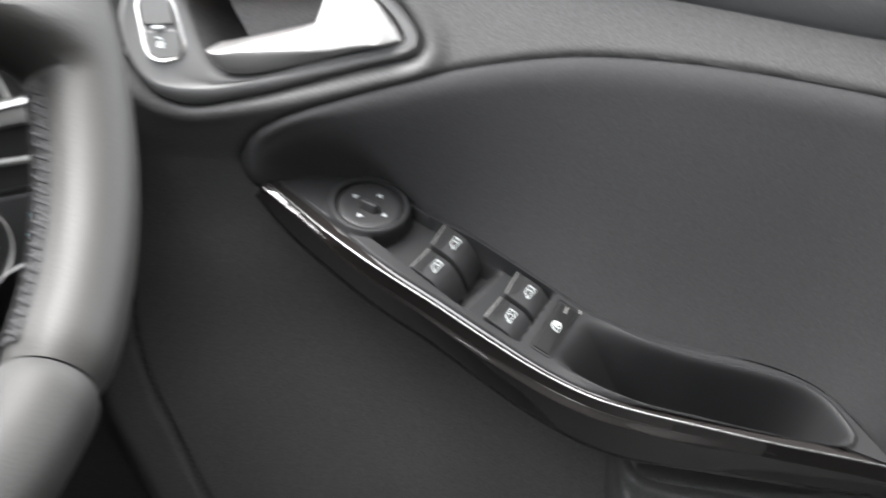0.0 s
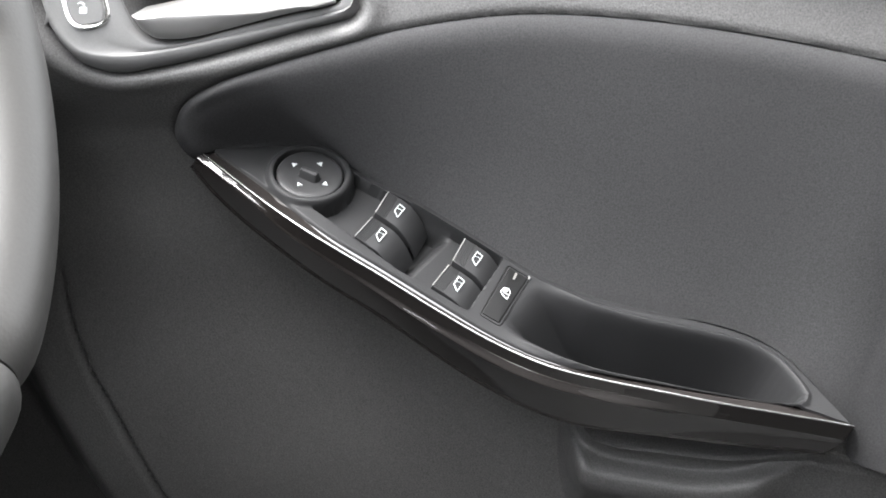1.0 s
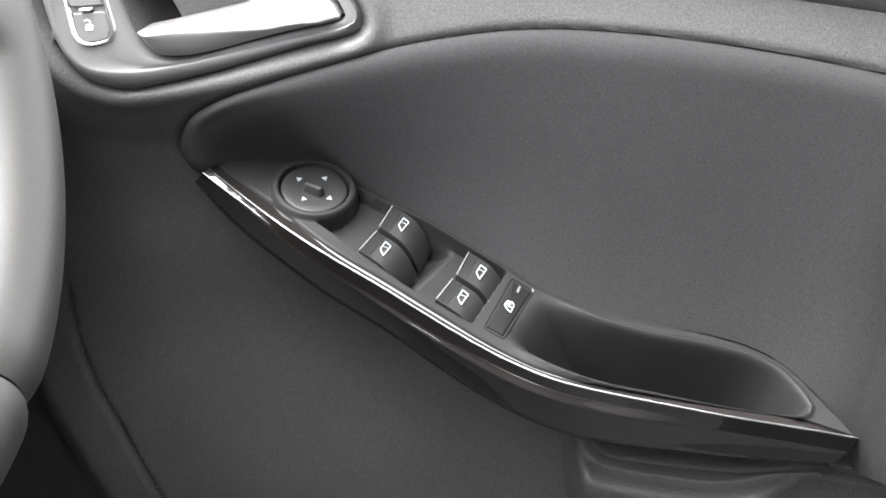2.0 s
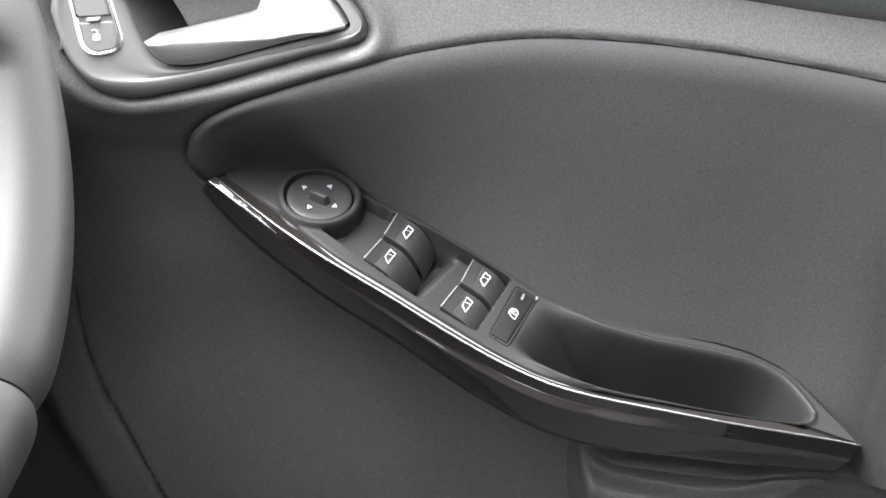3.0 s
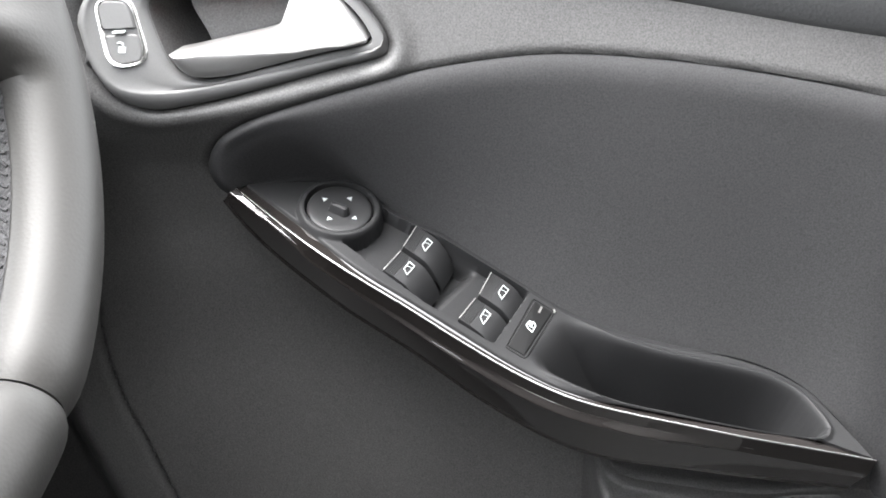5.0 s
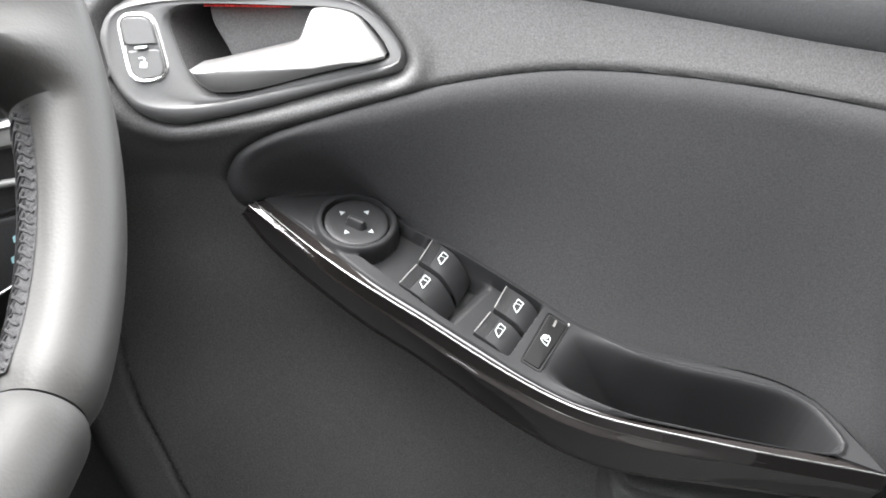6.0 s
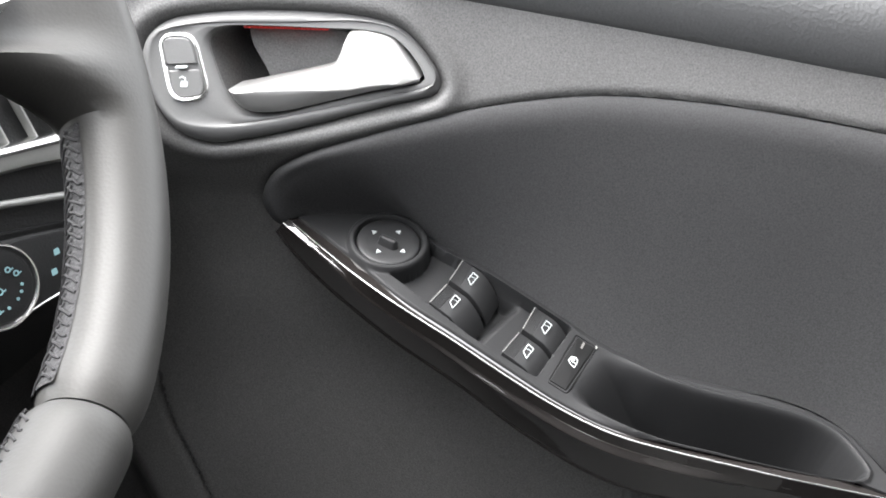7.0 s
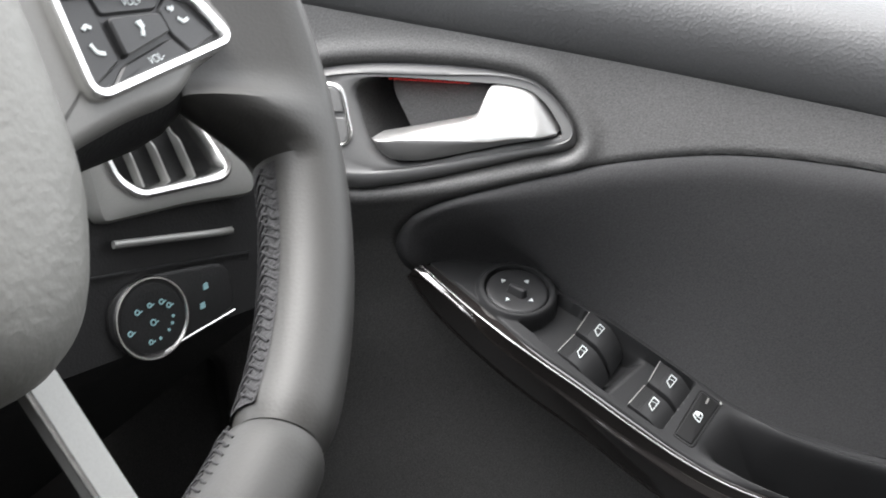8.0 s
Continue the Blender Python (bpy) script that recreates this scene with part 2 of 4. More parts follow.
def on_panel(u, w, h=0.0):
    """A point of the armrest top, which swells a little towards its front; u runs rearwards, w outboard."""
    p = PANEL_C + u * PANEL_U + w * PANEL_W + h * PANEL_N
    v = SEAT_EYE - p
    return p + v / np.linalg.norm(v) * 0.030 * smooth(0.10, -0.05, u)


SEAM = curve_through([(0.7200, 0.7160), (0.5613, 0.6989), (0.4353, 0.6872), (0.3523, 0.6798), (0.2804, 0.6746), (0.2192, 0.6707), (0.0000, 0.6640), (-0.3, 0.655)], 200)
insert_top = curve_through([(0.5029, 0.5603), (0.5063, 0.5630), (0.5098, 0.5712), (0.5096, 0.5795), (0.5031, 0.5922), (0.4939, 0.6019), (0.4762, 0.6124), (0.4390, 0.6265), (0.3977, 0.6392), (0.3481, 0.6485), (0.2955, 0.6509), (0.2438, 0.6497), (0.1904, 0.6461), (0.1000, 0.6370), (-0.2800, 0.6000)], 900)
cut = int(np.argmin(np.abs(insert_top[:, 0] - 0.150)))
INSERT_TOP = np.vstack([insert_top[np.linspace(0, cut, 150).astype(int)], insert_top[np.linspace(cut, 899, 71).astype(int)][1:]])
OUTER = [(-0.103, -0.0222), (-0.0897, -0.0061), (-0.0728, 0.011), (-0.0595, 0.0187), (-0.0468, 0.0178), (-0.036, 0.0150), (-0.0226, 0.0160), (-0.0066, 0.0192),
         (0.0469, 0.0197), (0.0719, 0.0192), (0.0862, 0.0219), (0.1012, 0.0252), (0.1278, 0.0372), (0.1524, 0.0505), (0.1713, 0.0570), (0.1890, 0.0578), (0.2061, 0.0524), (0.2235, 0.0447), (0.2314, 0.0413)]
INNER = [(-0.103, -0.0222), (-0.0649, -0.0251), (-0.0232, -0.0290), (0.011, -0.0280), (0.0452, -0.0273), (0.0715, -0.0265), (0.0927, -0.0240), (0.1057, -0.0203), (0.1184, -0.0153),
         (0.1422, -0.0031), (0.1772, 0.0162), (0.2072, 0.0331), (0.2314, 0.0413)]
EDGE = [(-0.1045, -0.0275), (-0.0582, -0.0322), (-0.0205, -0.0331), (0.0139, -0.0316), (0.0479, -0.031), (0.0794, -0.0289), (0.1074, -0.0231), (0.132, -0.0123), (0.1557, -0.0002),
        (0.1796, 0.0120), (0.2025, 0.0248), (0.2257, 0.0377), (0.2335, 0.0415)]

insert_low = [on_panel(u, w) for u, w in curve_through(OUTER, 150)]
insert_low += list(curve_through([insert_low[-1], (-0.064, 0.1675, 0.4690), (-0.060, 0.1633, 0.4599), (-0.060, 0.1461, 0.4565), (-0.060, 0.1246, 0.4542), (-0.060, 0.05, 0.447), (-0.058, -0.28, 0.44)], 71))[1:]
INSERT_LOW = np.array(insert_low)
low_u = np.r_[curve_through(OUTER, 150)[:, 0], np.full(70, 0.3)]
INSERT_EDGE = proud(INSERT_LOW, np.full(len(low_u), 0.0008))
reach = np.linalg.norm(INSERT_EDGE - SEAT_EYE, axis=1)
even = reach.copy()
slack = 0.003 + 0.014 * smooth(0.15, 0.22, low_u)
for _ in range(700):
    even[1:-1] = np.clip((even[:-2] + 2 * even[1:-1] + even[2:]) / 4, (reach - 0.0012)[1:-1], (reach + slack)[1:-1])
INSERT_BACK = SEAT_EYE + (INSERT_EDGE - SEAT_EYE) * ((np.maximum(np.linalg.norm(INSERT_LOW - SEAT_EYE, axis=1), even) + 0.003) / reach)[:, None]
INSERT_EDGE = SEAT_EYE + (INSERT_EDGE - SEAT_EYE) * (even / reach)[:, None]
INSERT_LOOP = np.vstack([INSERT_TOP, INSERT_LOW[::-1, 1:]])
BEZEL_LOOP = closed_through([(0.5577, 0.6338), (0.5490, 0.6223), (0.5407, 0.6150), (0.5272, 0.6112), (0.5110, 0.6141), (0.4870, 0.6207), (0.4609, 0.6291), (0.4404, 0.6357), (0.4249, 0.6402),
                             (0.4200, 0.6450), (0.4230, 0.6521), (0.4328, 0.6630), (0.4464, 0.6723), (0.4684, 0.6759), (0.5004, 0.6761), (0.5320, 0.6738), (0.5552, 0.6687), (0.5641, 0.6594), (0.5639, 0.6468)], 96)
FRONT_EDGE = curve_through([(0.5770, 0.5122), (0.5759, 0.4663), (0.5644, 0.4292), (0.5520, 0.4053), (0.5336, 0.3655), (0.4850, 0.2622), (0.4662, 0.0933)], 40)

RECESS = [(0.5332, 0.6574), (0.5335, 0.6627), (0.5288, 0.6671), (0.5200, 0.6686), (0.4988, 0.6692), (0.4775, 0.6694), (0.4616, 0.6696), (0.4485, 0.6681), (0.4409, 0.6640), (0.4333, 0.6569), (0.4284, 0.6500), (0.4290, 0.6474), (0.4414, 0.6443), (0.4568, 0.6402), (0.4773, 0.6343), (0.4953, 0.6285), (0.5046, 0.6274), (0.5127, 0.6283), (0.5186, 0.6324), (0.5242, 0.6399), (0.5297, 0.6499)]

car_door = thing("car_door", (0.0, 0.3, 0.1), "closed car door lined in charcoal grey plastic and woven fabric", "car door")

# the skin: one sheet with its grooves, lips and hollows
ys = np.r_[np.linspace(-0.3, 0.14, 16), np.linspace(0.142, 0.63, 280), np.linspace(0.64, 0.72, 5)]
ts = np.r_[np.linspace(0, 0.36, 10)[:-1], np.linspace(0.36, 1, 215)]
top_z = np.interp(ys, SEAM[::-1, 0], SEAM[::-1, 1])
gy = np.repeat(ys[None, :], len(ts), 0)
gz = 0.10 + (top_z[None, :] - 0.10) * ts[:, None]
gx = door_x(gy, gz)
d_in = signed(gy, gz, INSERT_LOOP)
gx += 0.0012 * (1 - smooth(0.0, 0.0030, np.abs(d_in)))
HOLLOW = np.vstack([INSERT_TOP, INSERT_LOW[150:, 1:][::-1], [on_panel(u, w)[1:] for u, w in curve_through(EDGE, 80)][::-1]])
gx += 0.024 * (1 - smooth(-0.0078, 0.0003, signed(gy, gz, HOLLOW)))
d_bz = signed(gy, gz, BEZEL_LOOP)
gx += 0.009 * (1 - smooth(-0.006, 0.003, d_bz)) - 0.0022 * np.exp(-(((d_bz - 0.006) / 0.0045) ** 2))
gx += 0.045 * (1 - smooth(0.0, 0.004, signed(gy, gz, closed_through(RECESS, 90)))) * (1 - smooth(-0.0075, -0.0045, d_bz))
d_fe = away(gy, gz, FRONT_EDGE)
ahead = gy > np.interp(gz, FRONT_EDGE[::-1, 1], FRONT_EDGE[::-1, 0])
low_only = 1 - smooth(0.47, 0.50, gz)
gx += low_only * (0.0045 * np.exp(-((d_fe / 0.0017) ** 2)) + np.where(ahead, 0.0012 + 0.045 * smooth(0.022, 0.07, d_fe), 0.0))
# under the armrest: a sloping shelf, a step, and the rounded upper edge of the door pocket
SHELF = curve_through([(0.3050, 0.4440), (0.2947, 0.4379), (0.2818, 0.4307), (0.2553, 0.4314), (0.2182, 0.4346), (0.2006, 0.4391), (0.1700, 0.4470)], 40)
RIDGE = curve_through([(0.3000, 0.4270), (0.2935, 0.4228), (0.2825, 0.4186), (0.2528, 0.4185), (0.2242, 0.4209), (0.1976, 0.4308), (0.185, 0.436)], 30)
rows = [np.stack([gx[i], gy[i], gz[i]], 1) for i in range(len(ts))]
build("door_skin", *sheet(rows), TRIM, car_door, "charcoal grained plastic door skin", flip=True)

py = np.linspace(0.312, 0.120, 90)
shelf_z, ridge_z = np.interp(py, SHELF[::-1, 0], SHELF[::-1, 1]), np.interp(py, RIDGE[::-1, 0], RIDGE[::-1, 1])
ridge_z = np.minimum(ridge_z, shelf_z - 0.009)
rear, hump = smooth(0.312, 0.288, py), smooth(0.180, 0.205, py)
pocket = []
for base, dz, reach in ((shelf_z, 0.030, -0.003), (shelf_z, 0.016, 0.0005), (shelf_z, 0.0095, 0.002), (shelf_z, 0.0065, 0.006), (shelf_z, 0.0040, 0.012), (shelf_z, 0.0018, 0.0185), (shelf_z, 0.0004, 0.0225), (shelf_z, -0.0010, 0.0236),
                        (shelf_z, -0.0030, 0.0225), (ridge_z, 0.0052, 0.0215), (ridge_z, 0.0036, 0.0225), (ridge_z, 0.0022, 0.0258), (ridge_z, 0.0008, 0.0292), (ridge_z, -0.0010, 0.0308), (ridge_z, -0.0035, 0.0315), (ridge_z, -0.008, 0.0308),
                        (ridge_z, -0.014, 0.0275), (ridge_z, -0.024, 0.018), (ridge_z, -0.036, 0.008), (ridge_z, -0.050, 0.0015), (ridge_z, -0.060, -0.004)):
    z = base + dz
    r = reach - (1 - hump) * max(0.0, reach - 0.0225)
    pocket.append(np.stack([door_x(py, z) - r * rear + 0.003 * (1 - rear), py, z], 1))
build("pocket_edge", *sheet(pocket), TRIM, car_door, "moulded upper edge of the door pocket", sharp=60)

# the soft pad along the window sill
pad_rows = []
for dx, dz in ((0.010, -0.006), (0.0014, -0.001), (-0.0004, 0.0008), (-0.0022, 0.004), (-0.0040, 0.009), (-0.0052, 0.015), (-0.0056, 0.022), (-0.0046, 0.029), (-0.0015, 0.036), (0.005, 0.042), (0.018, 0.047), (0.036, 0.049), (0.07, 0.050), (0.085, 0.044), (0.085, -0.6)):
    pad_rows.append([(door_x(y, z) * (1 if dx < 0.05 else 0.3) + dx, y, z + dz) for y, z in SEAM])
build("sill_pad", *sheet(pad_rows), PAD, car_door, "soft grained pad along the window sill")

# the fabric insert, rolled at its upper edge
TOP3 = np.array([on_door(y, z) for y, z in INSERT_TOP])
cols = []
span = np.linalg.norm(TOP3 - INSERT_EDGE, axis=1)
front = np.exp(-((np.arange(len(span)) / 40.0) ** 2))
nose = np.exp(-((np.arange(len(span)) / 24.0) ** 2))
for s in np.r_[0, 0.004, 0.01, 0.018, 0.028, 0.04, 0.055, 0.075, np.linspace(0.1, 1, 34)]:
    p = TOP3 * (1 - s) + INSERT_EDGE * s
    run = s * span
    lift = -0.004 + (0.0085 + 0.004 * front + 0.016 * nose) * np.sqrt(np.clip(1 - (1 - np.clip(run / (0.014 + 0.006 * front + 0.016 * nose), 0, 1)) ** 2, 0, 1))
    lift = lift * (1 - s) ** (0.8 + 0.7 * front) - 0.006 * np.sin(math.pi * s) * np.clip(span / 0.08, 0, 1) * s * (1 - front) - 0.0015 * s
    cols.append(proud(p, lift))
grid = np.array(cols)
far = np.linalg.norm(grid - SEAT_EYE, axis=2)
calm = far.copy()
for _ in range(140):
    calm[:, 1:-1] = (calm[:, :-2] + 2 * calm[:, 1:-1] + calm[:, 2:]) / 4
share = smooth(0.05, 0.2, np.r_[0, 0.004, 0.01, 0.018, 0.028, 0.04, 0.055, 0.075, np.linspace(0.1, 1, 34)])[:, None]
grid = SEAT_EYE + (grid - SEAT_EYE) * ((far + (calm - far) * share) / far)[:, :, None]
cols = list(grid)
keep = (1 - smooth(130, 148, np.arange(len(span))))[:, None]
roll = np.array([0.0015, 0.0, -0.0015]) * keep
cols.append(cols[-1] + roll)
cols.append(cols[-1] * 0.5 + INSERT_BACK * 0.5 + np.array([0.002, 0, 0]) * keep)
cols.append(INSERT_BACK + np.array([0.004, 0.0, -0.008]) * keep)
build("fabric_insert", *sheet(cols), FABRIC, car_door, "woven charcoal fabric insert", flip=True)

# ---- armrest ----
N_ARM = 420
inner2, outer2 = (curve_through(c, 400) for c in (INNER, OUTER))
us = np.linspace(-0.1025, 0.2305, N_ARM)
w_in, w_out = np.interp(us, inner2[:, 0], inner2[:, 1]), np.interp(us, outer2[:, 0], outer2[:, 1])
KNOB = np.array([-0.0545, -0.0032])
CUP = closed_through([(0.0600, -0.004), (0.0640, -0.0185), (0.0948, -0.0178), (0.1227, -0.0108), (0.1470, 0.0010), (0.1708, 0.0134), (0.1942, 0.0263), (0.2065, 0.0345), (0.2082, 0.0412), (0.2007, 0.0466), (0.1880, 0.0514), (0.1734, 0.0502), (0.1553, 0.0428), (0.1304, 0.0302), (0.1172, 0.0248), (0.1034, 0.0200), (0.0882, 0.0178), (0.0700, 0.0160), (0.0620, 0.0100)], 90)
WELL = rounded([(-0.0440, -0.0200), (-0.0400, 0.0140), (-0.020, 0.0150), (0.0000, 0.0176), (0.0535, 0.0182), (0.0590, -0.0220), (0.0170, -0.0235), (-0.0300, -0.0205)], 0.002)
ww = np.r_[0, 0.012, 0.03, np.linspace(0.05, 0.95, 76), 0.965, 0.98, 0.99, 1, 1.03, 1.09]
rows = []
for u, a, b in zip(us, w_in, w_out):
    w = a + (b - a) * ww
    uu = np.full_like(w, u)
    h = np.zeros_like(w)
    h -= 0.0080 * (1 - smooth(-0.0012, 0.0, signed(uu, w, WELL))) * smooth(0.0225, 0.0238, np.hypot(uu - KNOB[0], w - KNOB[1]))
    pit = smooth(-0.002, 0.004, uu) * (1 - smooth(0.014, 0.024, uu)) + smooth(0.044, 0.049, uu)
    h -= 0.010 * pit * (1 - smooth(-0.0045, -0.0010, signed(uu, w, WELL)))
    dc = signed(uu, w, CUP)
    h -= 0.040 * (1 - smooth(-0.0085, 0.0004, dc)) * smooth(0.073, 0.116, uu) - 0.0016 * np.exp(-((dc - 0.0016) / 0.0013) ** 2) * smooth(0.078, 0.10, uu)
    rk = np.hypot(uu - KNOB[0], w - KNOB[1])
    h += 0.0030 * (smooth(0.0178, 0.0186, rk) - smooth(0.0206, 0.0232, rk)) - 0.004 * (1 - smooth(0.0176, 0.0180, rk))
    h -= 0.0015 * (1 - smooth(0, 0.02, ww)) + 0.0008 * smooth(0.97, 1, ww) + 0.0016 * smooth(1.0, 1.09, ww)
    rows.append([on_panel(p, q, r) for p, q, r in zip(uu, w, h)])
build("armrest_top", *sheet(rows), BLACK, car_door, "satin black armrest top with a moulded pull cup", sharp=50)

# gloss trim along the armrest: ledge, crisp edge, rounded face
n = 170
lip_line = curve_through([(-0.0365, 0.5135, 0.5477), (-0.0365, 0.5043, 0.5368), (-0.0370, 0.4881, 0.5232), (-0.0410, 0.4704, 0.5147), (-0.0490, 0.4356, 0.4999), (-0.0588, 0.4012, 0.492), (-0.0682, 0.3679, 0.4802),
                          (-0.0753, 0.3422, 0.4735), (-0.0789, 0.318, 0.467), (-0.0800, 0.2919, 0.4640), (-0.0760, 0.2648, 0.4640), (-0.0700, 0.2244, 0.4630), (-0.0640, 0.177, 0.4640)], n)
e3 = np.array([on_panel(u, w) for u, w in curve_through(EDGE, n)])
i3 = np.array([on_panel(u, w, -0.0012) for u, w in curve_through(INNER, n)])


def eased(line, times=30):
    for _ in range(times):
        line = np.vstack([line[:1], (line[:-2] + 2 * line[1:-1] + line[2:]) / 4, line[-1:]])
    return line


e3, lip_line = eased(e3, 12), eased(lip_line, 60)
lip_line = proud(lip_line, 0.030 * smooth(0.306, 0.445, lip_line[:, 1]))
bead_c = e3 + 0.0002 * PANEL_N - 0.0008 * PANEL_W
rows = [i3 + 0.002 * PANEL_W - 0.003 * PANEL_N, i3 - 0.0002 * PANEL_N, i3 * 0.5 + bead_c * 0.5 - 0.0010 * PANEL_N, bead_c + 0.0004 * PANEL_W - 0.0012 * PANEL_N]
build("armrest_ledge", *sheet(rows), GLOSS, car_door, "black ledge behind the gloss strip")
BEAD_R = 0.0008
rows = [bead_c + BEAD_R * (math.cos(a) * PANEL_W + math.sin(a) * PANEL_N) for a in np.radians(np.linspace(-35, 185, 14))]
start = rows[-1]
drop = lip_line - start
deep = np.linalg.norm(drop, axis=1)
out = np.cross(np.gradient(start, axis=0), drop)
out /= np.linalg.norm(out, axis=1)[:, None]
out *= np.sign(np.sum(out * (SEAT_EYE - start), axis=1))[:, None]
along = start[:, 1]
swell = np.minimum(0.0024, 0.36 * deep)
crest = np.minimum(0.0086 - 0.0066 * smooth(0.437, 0.462, along), 0.5 * deep)
# fine ridge added to catch a highlight streak: broadest midway, gone at both ends
ridge_h = 0.0004 + 0.0013 * smooth(0.43, 0.36, along) * smooth(0.235, 0.28, along) + 0.0009 * smooth(0.36, 0.32, along) * smooth(0.235, 0.28, along)
ridge_h = ridge_h * smooth(0.475, 0.43, along) * smooth(0.225, 0.265, along)
ridge_w = 0.0010 + 0.0012 * smooth(0.37, 0.33, along)
face = []
for q in (-1.0, -0.85, -0.65, -0.45):
    face.append((crest * (1 + q), crest * 0))
for q in np.linspace(-2.6, 2.6, 17):
    face.append((np.clip(crest + q * ridge_w, crest * 0.6, 0.97 * deep), ridge_h * np.exp(-q * q)))
for q in (0.15, 0.3, 0.45, 0.6, 0.72):
    face.append((crest + 2.8 * ridge_w + (deep * 0.9 - crest - 2.8 * ridge_w) * q / 0.72, crest * 0))
# a small bead closes the lower edge, added to catch a light line
for back, bump in ((0.0026, 0.0), (0.0020, 0.0002), (0.0015, 0.0007), (0.0010, 0.0010), (0.0005, 0.0008), (0.0, 0.0)):
    face.append((deep * 0.99 - back, crest * 0 + bump))
bent = []
for run, bump in face[1:]:
    k = run / deep
    lean = np.where(run < crest, run / crest, 1 - np.clip((run - crest) / np.maximum(deep - crest, 1e-6), 0, 1) ** 1.3)
    bent.append(start + drop * k[:, None] + out * (swell * lean + bump)[:, None])
face = np.array(bent)
rows += list(face)
rows += [lip_line - 0.0006 * out + drop * 0.012, lip_line + np.array([0.004, 0, -0.0012]), lip_line + np.array([0.05, 0, 0.004])]
build("gloss_trim", *sheet(rows), GLOSS, car_door, "gloss brown-black trim strip along the armrest", sharp=60)
# chrome line added on the bead to give the edge its white highlight
build("trim_edge", *tube(bead_c[2:-1] + (BEAD_R - 0.0002) * (0.85 * PANEL_N - 0.5 * PANEL_W), 0.00045, 8), CHROME, car_door, "thin polished edge of the gloss strip")
cap_rows = [[e3[-1], start[-1]] + [q[-1] for q in face]]
for d in (0.006, 0.030):
    cap_rows.append(list(proud(np.array(cap_rows[0]), np.full(len(cap_rows[0]), -d))))
build("armrest_end", *sheet(cap_rows), GLOSS, car_door)

# ---- window and mirror switches ----
switches = thing("window_switch_panel", tuple(PANEL_C), "black window and mirror switches set in the armrest", "switch panel")


def disc(centre, r, n=48):
    return np.array([(centre[0] + r * math.cos(a), centre[1] + r * math.sin(a)) for a in np.linspace(0, 2 * math.pi, n, endpoint=False)])


knob = build("mirror_knob", *plate(disc(KNOB, 0.0173), on_panel, [(0, -0.004), (0, 0.0004), (0.0004, 0.0010), (0.0014, 0.0014), (0.006, 0.0008), (0.0120, 0.0005)]), KEY, switches, "round black mirror adjusting knob")


def turned(pts, a, at=(0, 0)):
    c, s = math.cos(a), math.sin(a)
    return np.array([(at[0] + c * p[0] - s * p[1], at[1] + s * p[0] + c * p[1]) for p in pts])


grip = rounded(turned([(-0.0056, -0.0023), (0.0044, -0.0026), (0.0056, 0.0), (0.0044, 0.0026), (-0.0056, 0.0023)], radians(12), KNOB + np.array([0.0010, -0.0012])), 0.0018)
build("grip", *plate(grip, on_panel, [(-0.0008, 0.0), (0.0, 0.0016), (0.0003, 0.0040), (0.0010, 0.0050), (0.0022, 0.0053)]), KEY, knob)
for a, (du, dw) in zip((180, 0, 90, -90), ((-0.0106, 0.0), (0.0104, 0.0), (-0.0009, 0.0098), (0.0009, -0.0096))):
    tri = turned([(0.0015, 0), (-0.0010, 0.0015), (-0.0010, -0.0015)], radians(a), KNOB + np.array([du, dw]))
    build("marking", *plate(tri, on_panel, [(0, 0.0005), (0.0, 0.0013)]), WHITE, knob, "white arrow marking")


def ribbon(pts, width, place, h, closed=False):
    """A thin flat printed line."""
    p = np.array(pts, float)
    t = (np.roll(p, -1, 0) - np.roll(p, 1, 0)) if closed else np.gradient(p, axis=0)
    t /= np.linalg.norm(t, axis=1)[:, None]
    s = np.stack([-t[:, 1], t[:, 0]], 1) * width / 2
    if closed:
        p, s = np.vstack([p, p[:1]]), np.vstack([s, s[:1]])
    top = [[place(*(q + d * k), h) for q, d in zip(p, s)] for k in (-1, 1)]
    low = [[place(*(q + d * k), h - 0.0004) for q, d in zip(p, s)] for k in (1, -1)]
    return sheet(top + low + top[:1])


def window_key(u0, skew, w0, w1, length=0.0175):
    """A paddle key: bright front lip, ribbed grip, flat top that curves down at the rear; u runs rearwards."""
    prof = [(0.0, -0.0086), (0.0, -0.0004), (0.0003, 0.0004), (0.0009, 0.0006)]
    for k in range(6):
        prof += [(0.0014 + 0.0010 * k, 0.0001), (0.0019 + 0.0010 * k, 0.0005)]
    prof += [(0.0085, 0.0002), (0.0120, 0.0), (0.0145, -0.0005), (length, -0.0020), (length + 0.003, -0.0042), (length + 0.006, -0.0072), (length + 0.0085, -0.0110), (length + 0.0100, -0.0140)]
    rows = []
    for du, h in prof:
        ws = [w0, w0, w0 + 0.0003, w0 + 0.0010, (w0 + w1) / 2, w1 - 0.0010, w1 - 0.0003, w1, w1]
        low = min(h, -0.0086) - 0.001
        hs = [low, h - 0.0009, h - 0.0002, h, h - 0.0003, h, h - 0.0002, h - 0.0009, low]
        rows.append([on_panel(u0 + du + skew * (w1 - w) / (w1 - w0), w, k) for w, k in zip(ws, hs)])
    key = build("window_switch", *sheet(rows), KEY, switches, sharp=35)
    lip = [on_panel(u0 + 0.0002 + skew * (w1 - w) / (w1 - w0), w, 0.0004) for w in np.linspace(w0 + 0.0006, w1 - 0.0006, 6)]
    build("lip", *tube(lip, 0.00028, 6), SILVER, key, "worn pale front lip")
    return key


